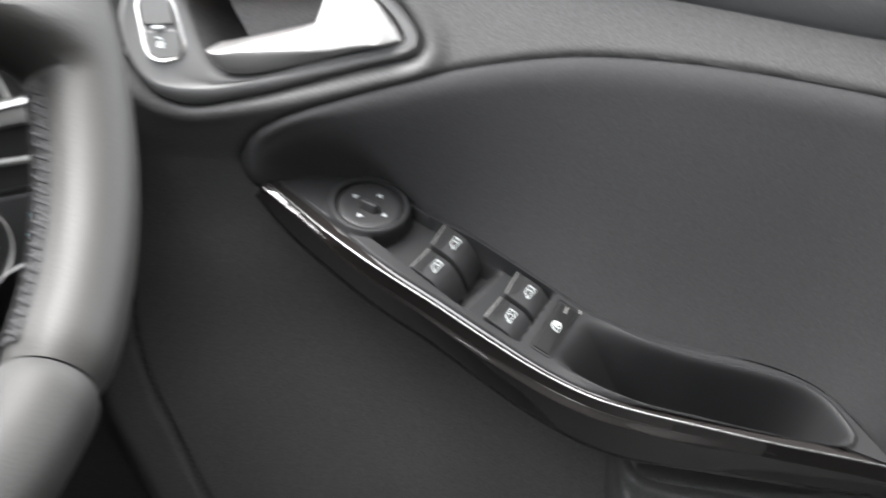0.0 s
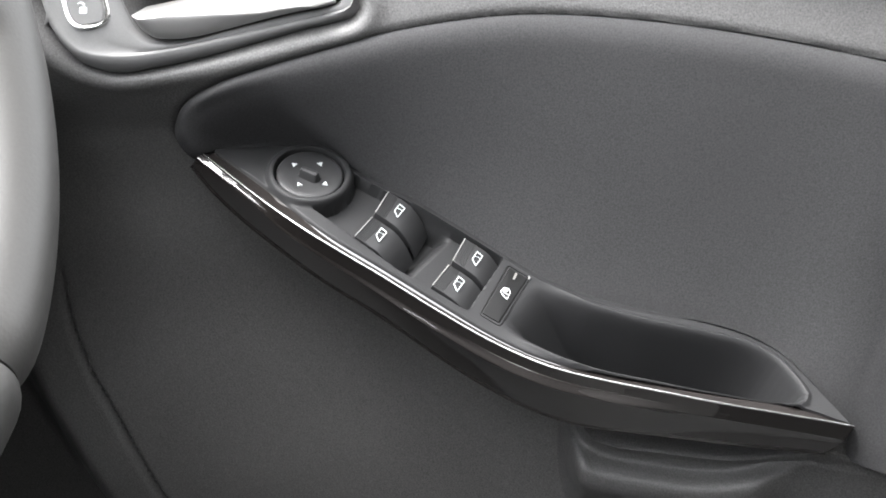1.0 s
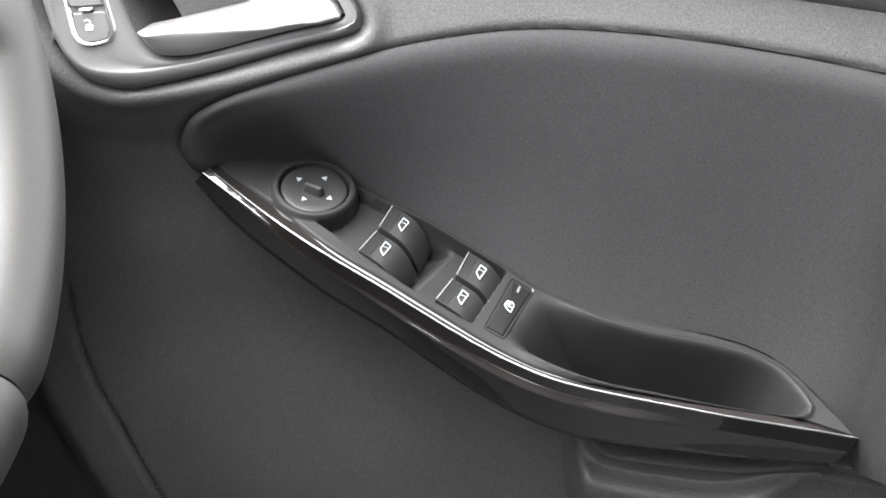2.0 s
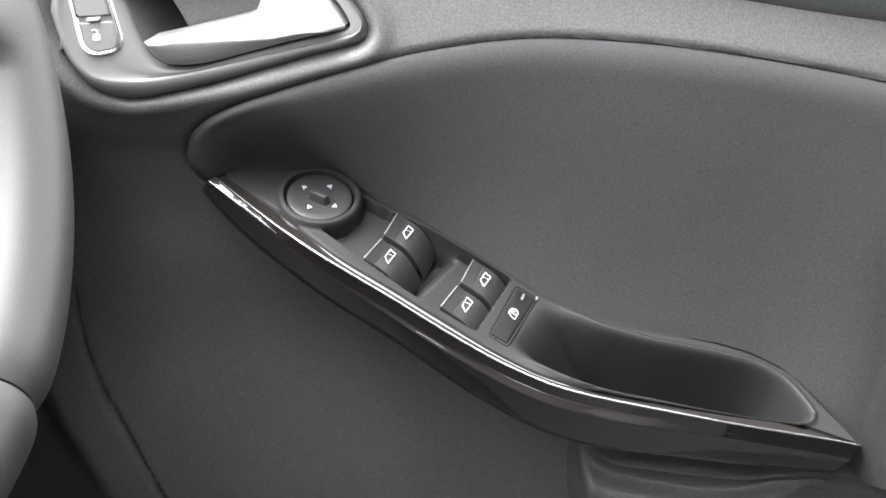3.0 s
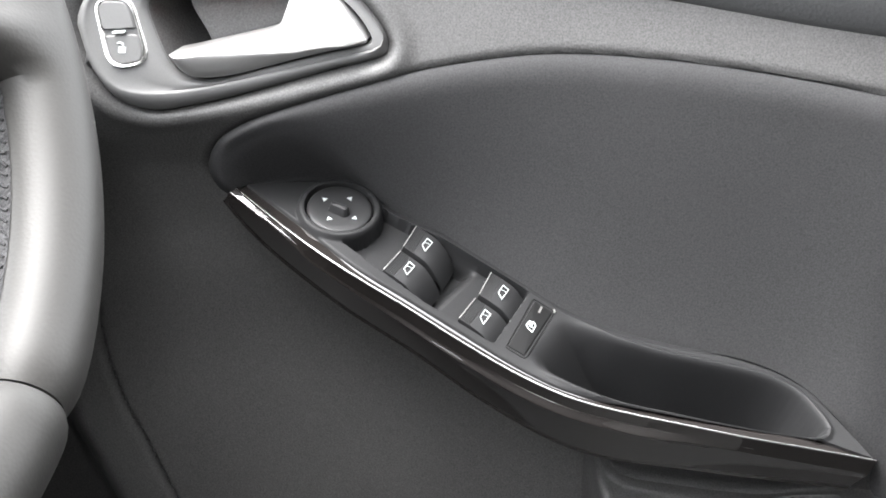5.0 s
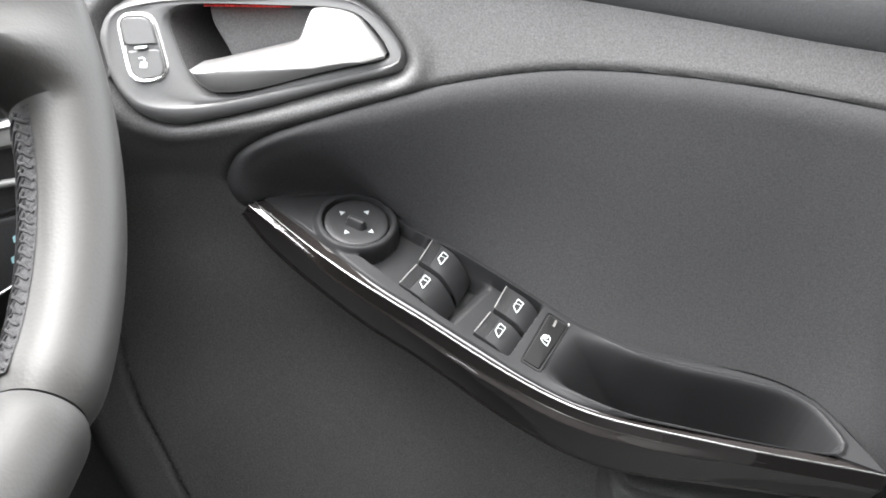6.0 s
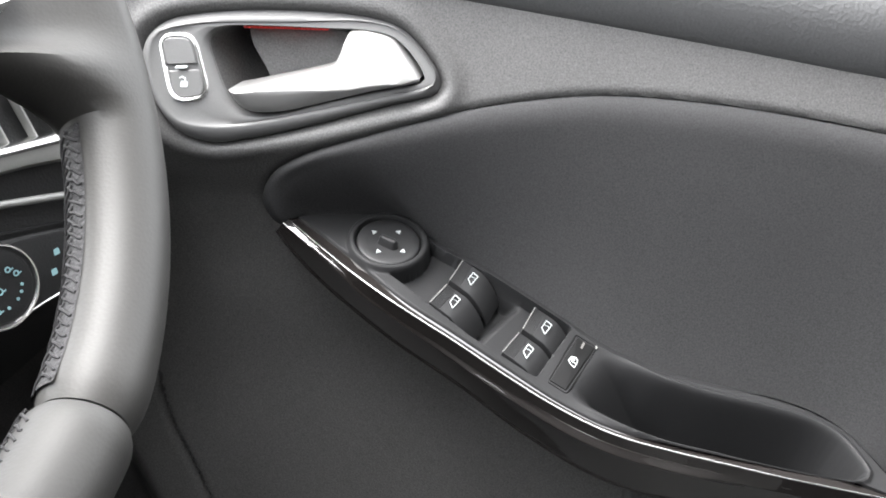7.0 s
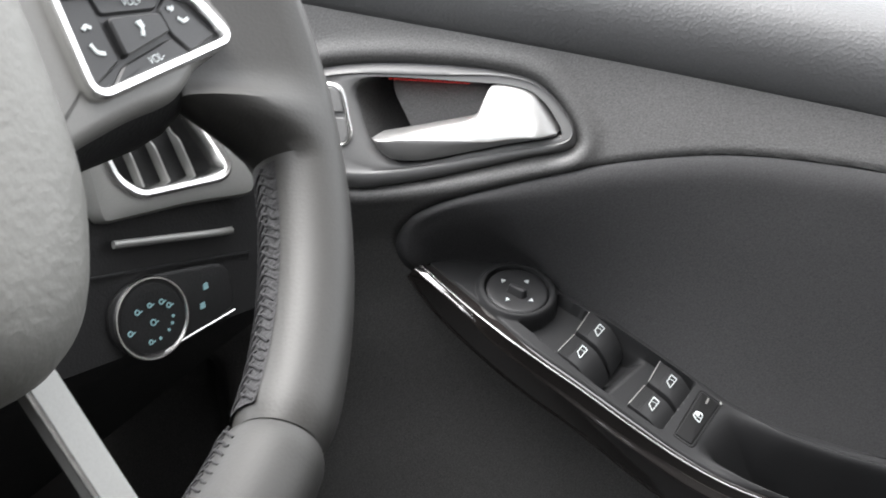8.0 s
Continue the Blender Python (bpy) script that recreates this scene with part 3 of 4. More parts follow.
def window_icon(key, u, w):
    def lay(a, b, h):
        return on_panel(u + a, w + b, h)
    quad = [(-0.0024, 0.0036), (0.0014, 0.0030), (0.0023, -0.0045), (-0.0014, -0.0020)]
    edge = [np.array(a) + (np.array(b) - np.array(a)) * k for a, b in zip(quad, quad[1:] + quad[:1]) for k in (0.0, 0.12, 0.5, 0.88)]
    bits = [ribbon(edge, 0.00040, lay, 0.0009, True), ribbon([(-0.0017, 0.0004), (0.0006, 0.0010), (0.0017, 0.0003)], 0.00014, lay, 0.0009)]
    build("icon", *joined(bits), WHITE, key, "white printed window symbol")


for u_in, u_out in ((-0.0174, -0.0124), (0.0311, 0.0353)):
    key = window_key(u_in, 0.0042, -0.0016, 0.0156)
    window_icon(key, u_in + 0.0125, 0.0080)
    key = window_key(u_out, 0.0016, -0.0212, -0.0042)
    window_icon(key, u_out + 0.0108, -0.0115)
LOCK_SWITCH = np.array([(0.0647, -0.0199), (0.0578, 0.0150), (0.0704, 0.0150), (0.0757, -0.0195)])
lock_key = build("child_lock_switch", *plate(rounded(LOCK_SWITCH, 0.0016), on_panel, [(-0.0006, -0.002), (-0.0005, 0.0003), (-0.0001, 0.0004), (0.0001, 0.0002), (0.0002, -0.0016), (0.0006, -0.0024)]), LOCK_BLACK, switches, "black rear window lock switch")
middle = LOCK_SWITCH.mean(axis=0)
build("rocker", *plate(rounded(middle + (LOCK_SWITCH - middle) * np.array([0.86, 0.94]), 0.0008), on_panel, [(0, -0.003), (0, 0.0002), (0.0002, 0.0005), (0.0006, 0.0006)]), LOCK_BLACK, lock_key)
build("worn_corner", *tube([on_panel(0.0696, 0.0156, 0.0006), on_panel(0.0704, 0.0151, 0.0006), on_panel(0.0708, 0.0140, 0.0006)], 0.0005, 6), SILVER, lock_key, "pale worn corner")
CHILD = rounded([(0.0645, 0.0008), (0.0668, 0.0017), (0.0685, 0.0004), (0.0696, -0.0042), (0.0668, -0.0036), (0.0646, -0.0022)], 0.0004)
build("icon", *joined([ribbon(CHILD, 0.0004, on_panel, 0.0012, True), ribbon([(0.0648, -0.0007), (0.0668, 0.0004)], 0.0017, on_panel, 0.0012), ribbon([(0.0660, -0.0018), (0.0688, -0.0014)], 0.0003, on_panel, 0.0012)]), WHITE, lock_key, "white printed window symbol")
build("status_mark", *plate(rounded([(0.0634, 0.0129), (0.0645, 0.0129), (0.0656, 0.0089), (0.0645, 0.0087)], 0.0003), on_panel, [(0, 0.0), (0, 0.0010)]), SPOKE, lock_key, "small grey status lamp")

# ---- inner door handle ----
def ray_loop(pts, n, centre):
    """A closed curve sampled at even angles round a centre."""
    c = closed_through(pts, 400)
    a = np.unwrap(np.arctan2(c[:, 1] - centre[1], c[:, 0] - centre[0]))
    if a[-1] < a[0]:
        a, c = a[::-1], c[::-1]
    want = np.linspace(0, 2 * math.pi, n, endpoint=False)
    base = np.r_[a - 2 * math.pi, a, a + 2 * math.pi]
    cc = np.vstack([c, c, c])
    o = np.argsort(base)
    return np.stack([np.interp(want, base[o], cc[o, k]) for k in (0, 1)], 1)


HC = (0.478, 0.650)
PLATE = [(0.5571, 0.6477), (0.5579, 0.6545), (0.5572, 0.6609), (0.5520, 0.6653), (0.5314, 0.6692), (0.4944, 0.6714), (0.4642, 0.6738), (0.4477, 0.6721), (0.4367, 0.6662), (0.4235, 0.6530), (0.4247, 0.6466),
         (0.4413, 0.6416), (0.4671, 0.6344), (0.5009, 0.6259), (0.5221, 0.6224), (0.5383, 0.6233), (0.5468, 0.6291), (0.5532, 0.6388)]
NR = 140
rim_loop = ray_loop([tuple(p) for p in BEZEL_LOOP[::3]], NR, HC)
plate_loop, recess_loop = ray_loop(PLATE, NR, HC), ray_loop(RECESS, NR, HC)


def ring(loop, h):
    return [on_door(y, z, h) for y, z in loop]


rows = [ring(inset(rim_loop, 0.0005), -0.008), ring(inset(rim_loop, 0.001), -0.002), ring(inset(rim_loop, 0.0022), 0.0004), ring(rim_loop * 0.45 + plate_loop * 0.55, 0.0022), ring(rim_loop * 0.12 + plate_loop * 0.88, 0.0030),
        ring(plate_loop, 0.0026), ring(plate_loop * 0.93 + recess_loop * 0.07, 0.0018), ring(plate_loop * 0.5 + recess_loop * 0.5, 0.0020), ring(plate_loop * 0.08 + recess_loop * 0.92, 0.0020), ring(recess_loop, 0.0012), ring(inset(recess_loop, 0.001), -0.002)]
build("handle_bezel", *sheet(rows, close=True), BEZEL, car_door, "smooth dark bezel round the inner handle", sharp=60)
rows = [ring(inset(recess_loop, 0.0008), -0.001), ring(inset(recess_loop, 0.0015), -0.016), ring(inset(recess_loop, 0.003), -0.036), ring(inset(recess_loop, 0.008), -0.042)]
v, f = sheet(rows, close=True)
f.append(tuple(range(3 * NR, 4 * NR)))
build("handle_recess", v, f, TRIM, car_door, "black hollow behind the inner handle")
build("recess_wall", *plate(rounded([(0.5183, 0.6563), (0.5212, 0.6645), (0.4723, 0.6662), (0.4648, 0.6536), (0.4736, 0.6399), (0.5065, 0.6401), (0.5101, 0.6457)], 0.003), on_door, [(-0.007, -0.042), (-0.0035, -0.028), (0, -0.0155), (0.0006, -0.0147), (0.002, -0.0145)]), TRIM, car_door, "inner wall of the handle hollow")
HANDLE_TOP = [(0.5186, 0.6401), (0.5099, 0.6422), (0.4996, 0.6449), (0.4868, 0.6484), (0.4766, 0.6513), (0.4717, 0.6541), (0.4697, 0.6581), (0.4681, 0.6648), (0.4666, 0.6687), (0.4609, 0.6696), (0.4528, 0.6688), (0.4457, 0.6664), (0.4395, 0.6607), (0.4329, 0.6535), (0.4301, 0.6496)]
HANDLE_LOW = [(0.4307, 0.6480), (0.4413, 0.6455), (0.4542, 0.6421), (0.4669, 0.6383), (0.4771, 0.6351), (0.4874, 0.6321), (0.4952, 0.6305), (0.5032, 0.6299), (0.5086, 0.6306), (0.5139, 0.6342)]
h_top, h_low = curve_through(HANDLE_TOP, 240), curve_through([HANDLE_TOP[-1]] + HANDLE_LOW + [HANDLE_TOP[0]], 240)
HANDLE_REAR, HANDLE_FRONT = HANDLE_TOP[-1][0], HANDLE_TOP[0][0]
RIDGE_LINE = np.array([(0.4285, 0.6506), (0.4394, 0.6476), (0.4549, 0.6451), (0.4706, 0.6439), (0.4864, 0.6429), (0.5021, 0.6418), (0.5139, 0.6411)])
rows = []
for y in np.linspace(HANDLE_REAR + 0.0003, HANDLE_FRONT - 0.0003, 110):
    a, b = np.interp(y, h_low[:, 0], h_low[:, 1]), np.interp(y, h_top[::-1, 0], h_top[::-1, 1])
    fade = float(np.sqrt(smooth(-0.002, 0.010, y - HANDLE_REAR) * smooth(-0.003, 0.006, HANDLE_FRONT - y)))
    c = min(max(np.interp(y, RIDGE_LINE[:, 0], RIDGE_LINE[:, 1]), a + 0.15 * (b - a)), b - 0.15 * (b - a))
    row = [on_door(y, a, -0.010)]
    for t, h in ((0.0, 0.001), (0.03, 0.0030), (0.12, 0.0046), (0.35, 0.0062), (0.6, 0.0076), (0.8, 0.0086), (0.92, 0.0090), (1.0, 0.0091)):
        row.append(on_door(y, a + (c - a) * t, h * fade))
    for t, h in ((0.08, 0.0089), (0.2, 0.0084), (0.4, 0.0073), (0.65, 0.0058), (0.85, 0.0044), (0.95, 0.0032), (1.0, 0.0010)):
        row.append(on_door(y, c + (b - c) * t, h * fade))
    row.append(on_door(y, b, -0.010))
    rows.append(row)
build("door_handle", *sheet(rows), SATIN, car_door, "satin silver inner door handle", sharp=70)
RED_Y = (0.5192, 0.4795)
reflector = build("reflector", *plate(rounded([(0.5192, 0.6657), (0.4795, 0.6668), (0.4798, 0.6682), (0.5194, 0.6671)], 0.0004), on_door, [(0, -0.014), (0, -0.0055)]), RED, car_door, "red ribbed reflector strip over the handle hollow")
for k in range(16):
    t = k / 16
    y0, z0 = RED_Y[0] + (RED_Y[1] - RED_Y[0]) * t, 0.66590 + (0.00110) * t
    build("rib", *plate(rounded([(y0, z0), (y0 - 0.0020, z0 + 0.0001), (y0 - 0.0020, z0 + 0.0013), (y0, z0 + 0.0012)], 0.0003), on_door, [(0, -0.012), (0, -0.0045), (0.0003, -0.0040)]), RED, reflector)
LOCK = rounded([(0.5545, 0.6595), (0.5517, 0.6632), (0.5411, 0.6635), (0.5375, 0.6598), (0.5294, 0.6405), (0.5303, 0.6353), (0.5406, 0.6328), (0.5464, 0.6364)], 0.004)
lock = build("lock_switch", *plate(LOCK, on_door, [(-0.0009, 0.0010), (-0.0007, 0.0026), (-0.0001, 0.0034), (0.0006, 0.0035), (0.0012, 0.0028), (0.0014, 0.0010)], cap=False), CHROME, car_door, "central locking switch in a chrome ring")
mid_l, mid_r = (0.5504, 0.6478), (0.5333, 0.6495)
build("button", *plate(inset(rounded([(0.5545, 0.6595), (0.5517, 0.6632), (0.5411, 0.6635), (0.5375, 0.6598), mid_r, mid_l], 0.003), 0.0014), on_door, [(0, 0.0), (0, 0.0030), (0.0005, 0.0036)]), BEZEL, lock, sharp=15)
build("button", *plate(inset(rounded([mid_l, mid_r, (0.5294, 0.6405), (0.5303, 0.6353), (0.5406, 0.6328), (0.5464, 0.6364)], 0.003), 0.0014), on_door, [(0, 0.0), (0, 0.0024), (0.0005, 0.0030)]), BEZEL, lock, sharp=15)
build("icon", *joined([plate(rounded([(0.5417, 0.6397), (0.5384, 0.6397), (0.5385, 0.6423), (0.5417, 0.6425)], 0.0005), on_door, [(0, 0.0026), (0, 0.0033)]),
                       ribbon([(0.5397, 0.6425), (0.5399, 0.6438), (0.5414, 0.6443), (0.5425, 0.6438)], 0.0006, on_door, 0.0036)]), WHITE, lock, "white padlock symbol")
build("indicator", *plate(rounded([(0.5447, 0.6482), (0.5393, 0.6487), (0.5394, 0.6496), (0.5448, 0.6491)], 0.0004), on_door, [(0, 0.003), (0, 0.0045)]), WHITE, lock)

# ---- steering wheel ----
WC, WR, WT = np.array([-0.4086, 0.4971, 0.7672]), 0.1627, 0.0141
TILT = 0.5638
W_UP = np.array([0, math.sin(TILT), math.cos(TILT)])
W_N = np.array([0, -math.cos(TILT), math.sin(TILT)])
W_X = np.array([1.0, 0, 0])


def on_wheel(a, b, h=0.0):
    return WC + a * W_X + b * W_UP + h * W_N


wheel = thing("steering_wheel", tuple(WC), "dark leather steering wheel with stitched rim and silver details", "steering wheel")


def wheel_r(a):
    return WR - 0.016 * float(smooth(-0.48, -0.98, math.sin(a) + 0.36)) if math.sin(a) < -0.8 else WR


def rim_rows(a0, a1, steps, swell=0.0, ends=True):
    rows = []
    angles = list(np.linspace(radians(a0), radians(a1), steps))
    for i, a in enumerate(angles):
        out = np.array([math.cos(a), math.sin(a)])
        deg = (math.degrees(a) + 180) % 360 - 180
        near = wheel_r(a)
        full = float(smooth(32.0, 25.5, abs(abs(deg) - (0 if abs(deg) < 90 else 180)))) ** 1.2
        thumb = 1 + 2.6 * full
        flat = float(smooth(27, 21, abs(abs(deg) - (0 if abs(deg) < 90 else 180))))
        k = min(i, steps - 1 - i)
        shrink = (1.0, 0.90, 0.97)[0] if k > 2 else (0.86, 0.94, 0.985)[k]
        if not ends:
            shrink = 1.0
        rows.append([on_wheel(*(out * (near + (WT + swell) * shrink * math.cos(b) * (thumb if math.cos(b) < 0 else 1))), (WT + swell) * 1.06 * shrink * math.sin(b) * (max(1 + min(math.cos(b), 0), 0.05) ** (1.5 * flat) if math.sin(b) > 0 else 1)) for b in np.linspace(0, 2 * math.pi, 48, endpoint=False)])
    return rows


build("rim", *sheet(rim_rows(-65.2, 245.2, 240), close=True, cap=True), LEATHER, wheel, "grained dark leather rim")
build("rim_lower", *sheet(rim_rows(-114.4, -65.6, 60, 0.0007), close=True, cap=True), SMOOTH_LEATHER, wheel, "smooth grey leather lower rim section")
build("rim_core", *tube([on_wheel(wheel_r(a) * math.cos(a), wheel_r(a) * math.sin(a)) for a in np.linspace(0, 2 * math.pi, 120, endpoint=False)], 0.011, 12, True), BLACK, wheel)
rows = []
for a in np.linspace(radians(-63.6), radians(-31), 60):
    rows.append([on_wheel(*(np.array([math.cos(a), math.sin(a)]) * (wheel_r(a) + (WT + 0.0002) * math.cos(b))), (WT + 0.0002) * 1.06 * math.sin(b)) for b in np.radians(np.linspace(172, 228, 12))])
build("seam_band", *sheet(rows), BAND, wheel, "dark sewn leather band along the rim")
bits = []
for k in range(44):
    a = radians(-91.0 + k * 1.32)
    if -68.5 < math.degrees(a) < -64.0:
        continue
    lift = 0.0006 if math.degrees(a) < -66 else 0.0001
    for b0, b1 in ((176, 203), (220, 192)):
        pts = []
        for s in np.linspace(0, 1, 6):
            aa, b = a + radians(2.0 * s + random.uniform(-0.15, 0.15)), radians(b0 + (b1 - b0) * s)
            r = WT + lift + 0.0003 * math.sin(math.pi * s)
            o = wheel_r(aa) + r * math.cos(b)
            pts.append(on_wheel(o * math.cos(aa), o * math.sin(aa), r * 1.06 * math.sin(b)))
        bits.append(tube(pts, random.uniform(0.00035, 0.0006), 6))
tagged(build("stitching", *joined(bits), THREAD, wheel, "dark cross stitching along the rim"), kind="stuff")

hub_pts = [(0.0, -0.0968), (0.010, -0.0945), (0.0190, -0.0888), (0.028, -0.0772), (0.0343, -0.0665), (0.0392, -0.0522), (0.0426, -0.0372), (0.0451, -0.0234), (0.0462, 0.0), (0.043, 0.03), (0.030, 0.050), (0.0, 0.058)]
hub_loop = closed_through(hub_pts + [(-a, b) for a, b in hub_pts[-2:0:-1]], 120)
hub_mid = np.array([0.0, -0.018])
hub_rows = [[on_wheel(*(hub_mid + (p - hub_mid) * k), h) for p in hub_loop] for k, h in ((1.03, -0.030), (1.0, 0.004), (0.99, 0.010), (0.965, 0.0155), (0.92, 0.0195), (0.84, 0.0225), (0.7, 0.0245), (0.5, 0.0258), (0.25, 0.0264), (0.02, 0.0266))]
build("airbag_cover", *sheet(hub_rows, close=True), HUB, wheel, "grained grey airbag cover", sharp=70)
for side in (1, -1):
    sp_pts = [(0.020, -0.066), (0.040, -0.0560), (0.0557, -0.0529), (0.0773, -0.0512), (0.0960, -0.0514), (0.1046, -0.0486), (0.1117, -0.0449), (0.1275, -0.0429), (0.1373, -0.0397), (0.1375, -0.0345), (0.1331, -0.0274), (0.131, 0.0), (0.125, 0.020), (0.11, 0.028), (0.07, 0.026), (0.020, 0.034)]
    loop = rounded([(a * side, b) for a, b in sp_pts], 0.006)
    build("spoke", *plate(loop, on_wheel, [(0.006, -0.024), (0.001, -0.018), (0.0, -0.010), (0.0, -0.002), (0.0003, 0.0010), (0.0010, 0.0030), (0.0022, 0.0045), (0.0045, 0.0052)], base=True), SPOKE, wheel, "dark satin spoke", sharp=80)
    under = curve_through([(0.036, -0.0545), (0.0557, -0.0512), (0.0773, -0.0500), (0.0960, -0.0503), (0.1080, -0.0500), (0.1200, -0.0470)], 30)
    strip = [[on_wheel(a * side, b - d, h - 0.006 * float(smooth(0.098, 0.118, a))) for a, b in under] for d, h in ((-0.001, 0.0022), (0.0004, 0.0008), (0.0022, -0.0015), (0.0045, -0.0060), (0.0066, -0.0140), (0.0070, -0.0240))]
    build("spoke_underside", *sheet(strip), DASH, wheel, "black underside of the spoke", sharp=60)
PADQ = [(0.0650, -0.0120), (0.1100, -0.0195), (0.1215, -0.0240), (0.1292, -0.0385), (0.1255, -0.0420), (0.0655, -0.0450), (0.0610, -0.0415)]
pad = build("button_pad", *plate(rounded(PADQ, 0.0035), on_wheel, [(-0.0005, 0.003), (0, 0.0070), (0.0007, 0.0084), (0.0026, 0.0084), (0.0031, 0.0070), (0.0033, 0.003)], cap=False), CHROME, wheel, "phone and volume buttons in a chrome frame")
for pts in ([(0.0678, -0.0168), (0.0793, -0.0181), (0.0788, -0.0363), (0.0655, -0.0408)], [(0.0800, -0.0181), (0.1086, -0.0217), (0.1029, -0.0259), (0.0807, -0.0236)],
            [(0.0795, -0.0377), (0.1029, -0.0345), (0.1077, -0.0402), (0.0717, -0.0423)], [(0.1039, -0.0259), (0.1105, -0.0222), (0.1228, -0.0377), (0.1086, -0.0400), (0.1039, -0.0336)],
            [(0.0812, -0.0249), (0.1022, -0.0270), (0.1028, -0.0331), (0.0806, -0.0362)]):
    k = 0.0080 if len(pts) == 4 and pts[0] == (0.0812, -0.0249) else 0.0066
    build("button", *plate(rounded(pts, 0.0015), on_wheel, [(0, 0.002), (0.0, k - 0.0006), (0.0006, k)]), KEY, pad, sharp=20)
build("pad_floor", *plate(inset(rounded(PADQ, 0.0035), 0.0034), on_wheel, [(0, 0.002), (0, 0.0057)]), KEY, pad)


def word(text, size):
    """Letters of the built-in font as a flat mesh round the origin."""
    data = bpy.data.curves.new("letters", "FONT")
    data.body, data.size, data.align_x, data.align_y = text, size, "CENTER", "CENTER"
    ob = bpy.data.objects.new("letters", data)
    scene.collection.objects.link(ob)
    me = ob.evaluated_get(bpy.context.evaluated_depsgraph_get()).to_mesh()
    flat = [(v.co.x, v.co.y) for v in me.vertices], [tuple(p.vertices) for p in me.polygons]
    bpy.data.objects.remove(ob)
    return flat


def lettering(text, size, a, b, turn, h):
    pts, faces = word(text, size)
    build("lettering", [on_wheel(*q, h) for q in turned(pts, radians(turn), (a, b))], faces, WHITE, pad, "pale printed letters")


lettering("VOL+", 0.0032, 0.0945, -0.0222, -6, 0.0070)
lettering("VOL-", 0.0032, 0.0925, -0.0388, 4, 0.0070)
for pts in ([(0.0715, -0.0262), (0.0728, -0.0252), (0.0745, -0.0262)], [(0.0712, -0.0300), (0.0722, -0.0325), (0.0748, -0.0335)], [(0.1075, -0.0262), (0.1090, -0.0272), (0.1100, -0.0262)], [(0.1098, -0.0298), (0.1115, -0.0312), (0.1140, -0.0308)], [(0.0905, -0.0280), (0.0915, -0.0300), (0.0905, -0.0322)], [(0.0920, -0.0278), (0.0922, -0.0300)]):
    build("icon", *ribbon(curve_through(pts, 7), 0.0011, on_wheel, 0.0084 if 0.09 < pts[0][0] < 0.10 else 0.0070), WHITE, pad, "pale printed symbol")
low_spoke = [(0.0056, -0.0955), (0.0148, -0.0955), (0.0170, -0.1320), (0.0190, -0.1560), (0.0086, -0.1560), (0.0072, -0.1224)]
for side in (1,):
    build("lower_spoke", *plate(rounded([(a * side, b) for a, b in low_spoke], 0.001), on_wheel, [(0.0, -0.004), (0, 0.0008), (0.0003, 0.0012)], base=True), SILVER, wheel, "silver grey lower spoke trim", sharp=15)

build("spoke_edge", *tube([on_wheel(a, b, 0.0004) for a, b in curve_through([(0.0056, -0.0965), (0.0065, -0.112), (0.0074, -0.126), (0.0086, -0.150)], 24)], 0.0008, 8), CHROME, wheel, "bright edge of the lower spoke")

# ---- dashboard ----
DC = np.array([-0.17, 0.572, 0.60])
DX, DN, DZ = np.array([0.93969, -0.34202, 0]), np.array([-0.33037, -0.90767, 0.25882]), np.array([0.08852, 0.24321, 0.96593])


def on_dash(a, b, h=0.0):
    return DC + a * DX + b * DZ + (h - 0.005) * DN


dash = thing("dashboard", (-0.4, 0.75, 0.3), "dark grey dashboard end with an air vent and light switch", "dashboard")
prof = (0.135, 0.133, 0.128, 0.120, 0.112, 0.10, 0.06, 0.0, -0.040, -0.050, -0.056, -0.07, -0.24, -0.5)
rows = []
for b in prof:
    row = []
    for a in (-0.9, -0.6, -0.4, -0.25, -0.15, -0.1, -0.05, 0.0, 0.04, 0.052, 0.056, 0.058):
        p = on_dash(a, b, 0)
        back = max(0.0, -(a + 0.10)) * 0.36
        p = p + np.array([0, 1, 0]) * (((b - 0.10) * 12.0 * min((b - 0.10) / 0.03, 1) if b > 0.10 else max(0, -b - 0.042) * 1.2) + 0.0012 - back + (0.45 if a > 0.057 else 0.0))
        row.append(p)
    rows.append(row)
build("dash_body", *sheet(rows), DASH, dash, "dark grained dashboard body")
SUR = rounded([(-0.0400, 0.095), (-0.0360, 0.0227), (-0.0279, 0.0222), (0.0111, 0.0210), (0.0490, 0.0170), (0.0520, 0.0294), (0.0489, 0.0405), (0.0410, 0.0512), (0.0242, 0.0640), (0.010, 0.098)], 0.008)
vent = thing("air_vent", tuple(on_dash(0, 0.06)), "dashboard air vent with a chrome frame and dark slats", "air vent")
VF = rounded([(-0.0270, 0.0510), (-0.0240, 0.0410), (-0.0145, 0.0325), (0.0310, 0.0310), (0.0350, 0.0355), (0.0225, 0.0600), (0.0080, 0.0850), (-0.0330, 0.0830)], 0.005)
NV = 140
c0 = (0.003, 0.055)
sur_l, vf_l = ray_loop([tuple(p) for p in SUR], NV, c0), ray_loop([tuple(p) for p in VF], NV, c0)
rows = [[on_dash(*p, h) for p in l] for l, h in ((sur_l, -0.004), (inset(sur_l, 0.0004), 0.006), (inset(sur_l, 0.002), 0.0085), (sur_l * 0.5 + vf_l * 0.5, 0.0095), (inset(vf_l, -0.001), 0.009), (vf_l, 0.004))]
build("surround", *sheet(rows, close=True), SILVER, vent, "silver grey surround")
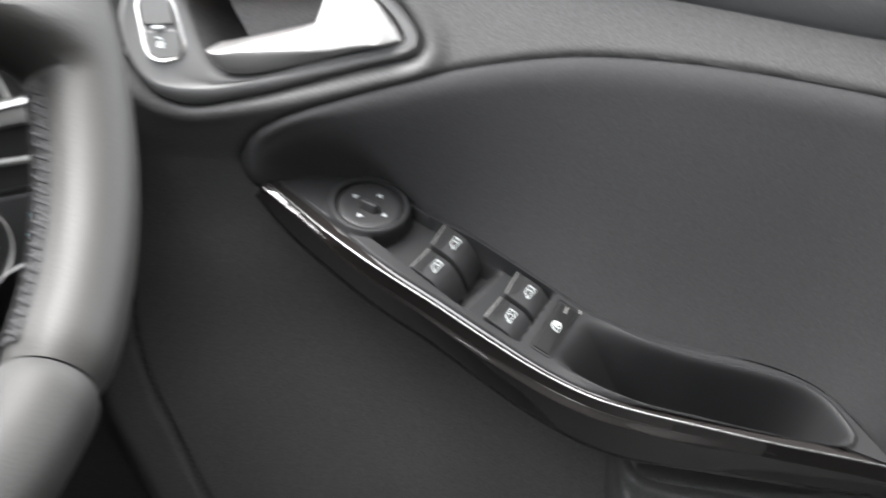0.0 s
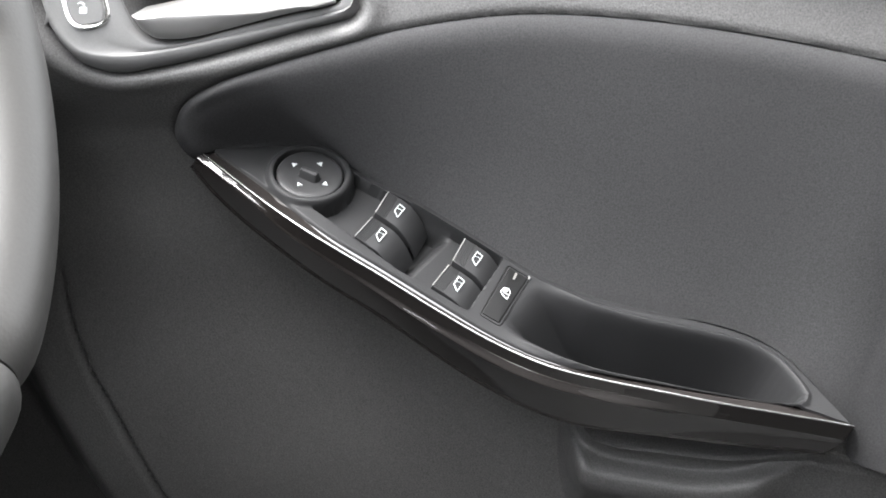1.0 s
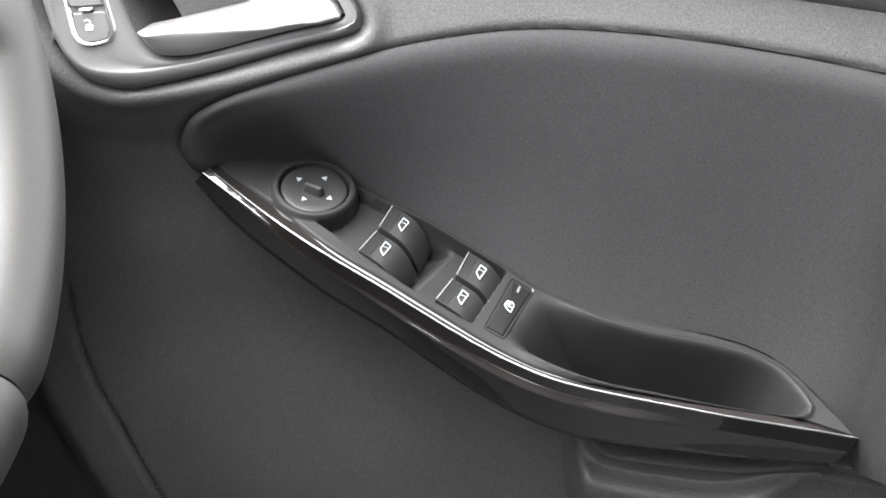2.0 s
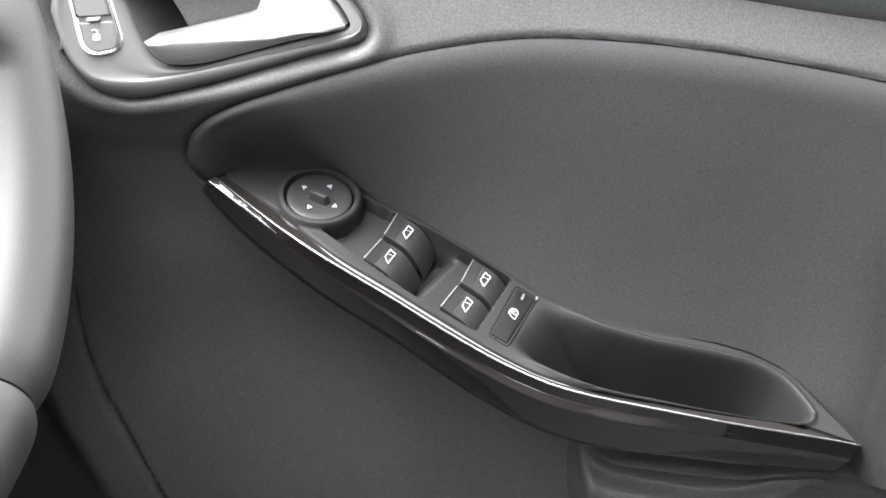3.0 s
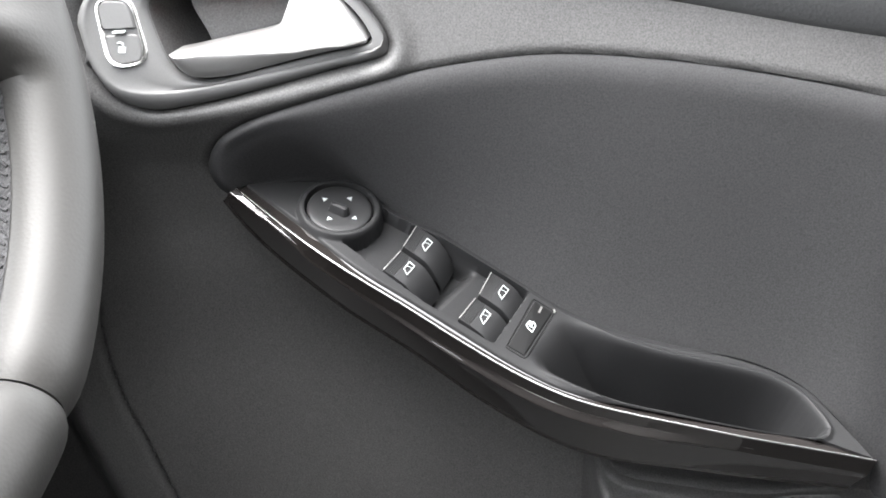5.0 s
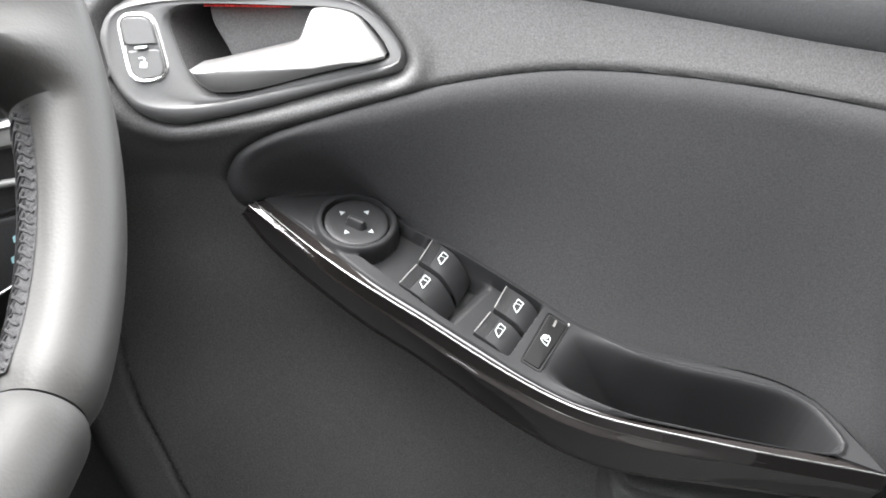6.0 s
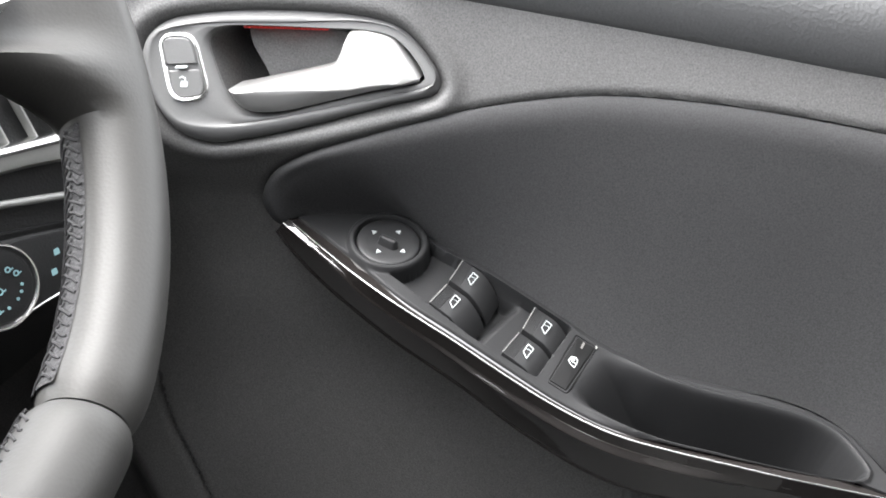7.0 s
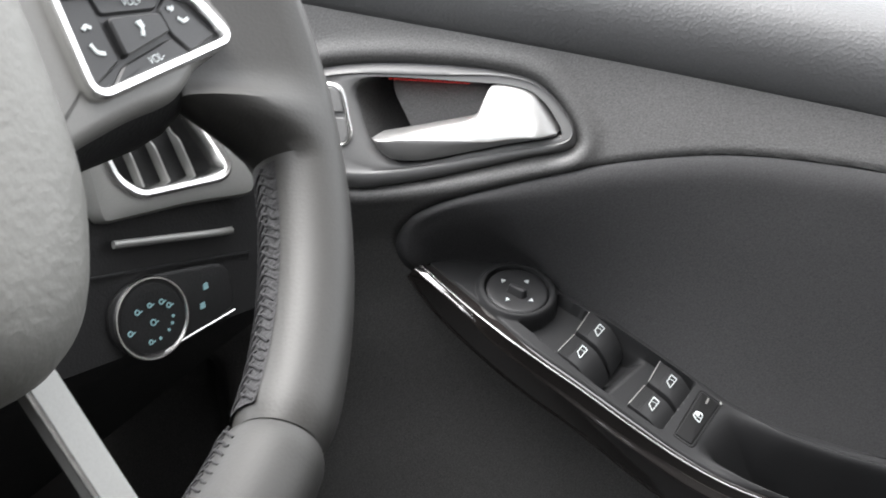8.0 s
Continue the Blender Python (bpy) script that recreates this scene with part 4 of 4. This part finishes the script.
build("frame", *plate(vf_l, on_dash, [(-0.0032, 0.006), (-0.0026, 0.0106), (-0.0010, 0.0116), (0.0010, 0.0112), (0.0020, 0.0095), (0.0024, -0.01), (0.006, -0.018)], cap=False), CHROME, vent, "chrome frame")
build("duct", *plate(vf_l, on_dash, [(0.0018, 0.002), (0.003, -0.016), (0.006, -0.018)]), BLACK, vent)
for (a0, b0), (a1, b1) in (((-0.0160, 0.0660), (-0.0090, 0.0345)), ((-0.0040, 0.0680), (0.0046, 0.0340)), ((0.0090, 0.0690), (0.0187, 0.0335)), ((-0.027, 0.064), (-0.0215, 0.040))):
    rows = []
    for s in np.linspace(0, 1, 14):
        a, b, d = a0 + (a1 - a0) * s, b0 + (b1 - b0) * s, 0.0042 - 0.004 * float(smooth(0.50, 0.36, s))
        rows.append([on_dash(a - 0.0008, b, -0.014), on_dash(a - 0.0008, b, d), on_dash(a - 0.0004, b, d + 0.001), on_dash(a + 0.0004, b, d + 0.001), on_dash(a + 0.0008, b, d), on_dash(a + 0.0008, b, -0.014)])
    build("slat", *sheet(rows, close=True, cap=True), SILVER, vent)
build("lower_lip", *tube([on_dash(a, 0.0126 + (0.0026 - 0.0126) * (a + 0.03) / 0.065, 0.0034 - 0.003 * float(smooth(0.026, 0.036, a))) for a in np.linspace(-0.0290, 0.0360, 16)], 0.0019, 10), SILVER, dash, "satin grey lip under the vent")
rows = [[on_dash(a, -0.0015 - (a + 0.03) * 0.125 + db, h) for a in np.linspace(-0.06, 0.045, 12)] for db, h in ((-0.0006, -0.004), (-0.0005, 0.0008), (0.0005, 0.0008), (0.0006, -0.004))]
build("panel_seam", *sheet(rows), BLACK, dash)

lights = thing("light_switch_panel", tuple(on_dash(-0.016, -0.026)), "headlight dial in a black panel with a chrome ring", "light switch")
DIAL = np.array([-0.0165, -0.0260])
panel_loop = rounded([(-0.0390, -0.0300), (-0.0360, -0.0120), (-0.0200, -0.0060), (0.010, -0.0090), (0.0300, -0.0120), (0.0310, -0.0340), (0.0173, -0.0385), (0.0003, -0.0412), (-0.0131, -0.0445), (-0.0282, -0.0430)], 0.008)
build("panel", *plate(panel_loop, on_dash, [(0, -0.004), (0, 0.001), (0.0008, 0.0016), (0.002, 0.0018)]), DASH, lights, "black switch panel")
build("dial", *plate(disc(DIAL, 0.0172), on_dash, [(0, 0.0), (0.0, 0.0010), (0.0008, 0.0020), (0.003, 0.0023), (0.008, 0.0020)]), DASH, lights, "round black headlight dial")
build("chrome_ring", *plate(disc(DIAL, 0.0198), on_dash, [(0, 0.0), (0.0, 0.0018), (0.0006, 0.0030), (0.0013, 0.0030), (0.0022, 0.0012)], cap=False), CHROME, lights, "chrome ring")
build("chrome_line", *tube([on_dash(a, b, 0.0012) for a, b in curve_through([(-0.0131, -0.0438), (0.0003, -0.0408), (0.0173, -0.0380), (0.029, -0.036)], 20)], 0.0008, 8), CHROME, lights, "chrome edging")
for (a, b), r in zip(((-0.0238, -0.0211), (-0.0169, -0.0197), (-0.0105, -0.0198), (-0.0071, -0.0225), (-0.0293, -0.0296), (-0.0167, -0.0280), (-0.0198, -0.0366), (-0.0058, -0.0281), (-0.0070, -0.0312), (-0.0094, -0.0339), (-0.0146, -0.0364)),
                     (0.0014, 0.0012, 0.0014, 0.0014, 0.0014, 0.0017, 0.0012, 0.0006, 0.0006, 0.0006, 0.0006)):
    bits = [ribbon(disc((a, b), r * 0.8, 10), 0.0006, on_dash, 0.0027, True)]
    if r > 0.001:
        bits.append(ribbon([(a + r, b - 0.0004), (a + r + 0.0012, b)], 0.0005, on_dash, 0.0027))
    build("icon", *joined(bits), TEAL, lights, "pale teal printed symbol")
for a, b in ((0.0147, -0.0198), (0.0111, -0.0284)):
    build("icon", *plate(rounded([(a - 0.0014, b - 0.0016), (a + 0.0016, b - 0.0012), (a + 0.0014, b + 0.0016), (a - 0.0012, b + 0.0012)], 0.0005), on_dash, [(0, 0.001), (0, 0.0022)]), TEAL, lights, "pale teal printed symbol")
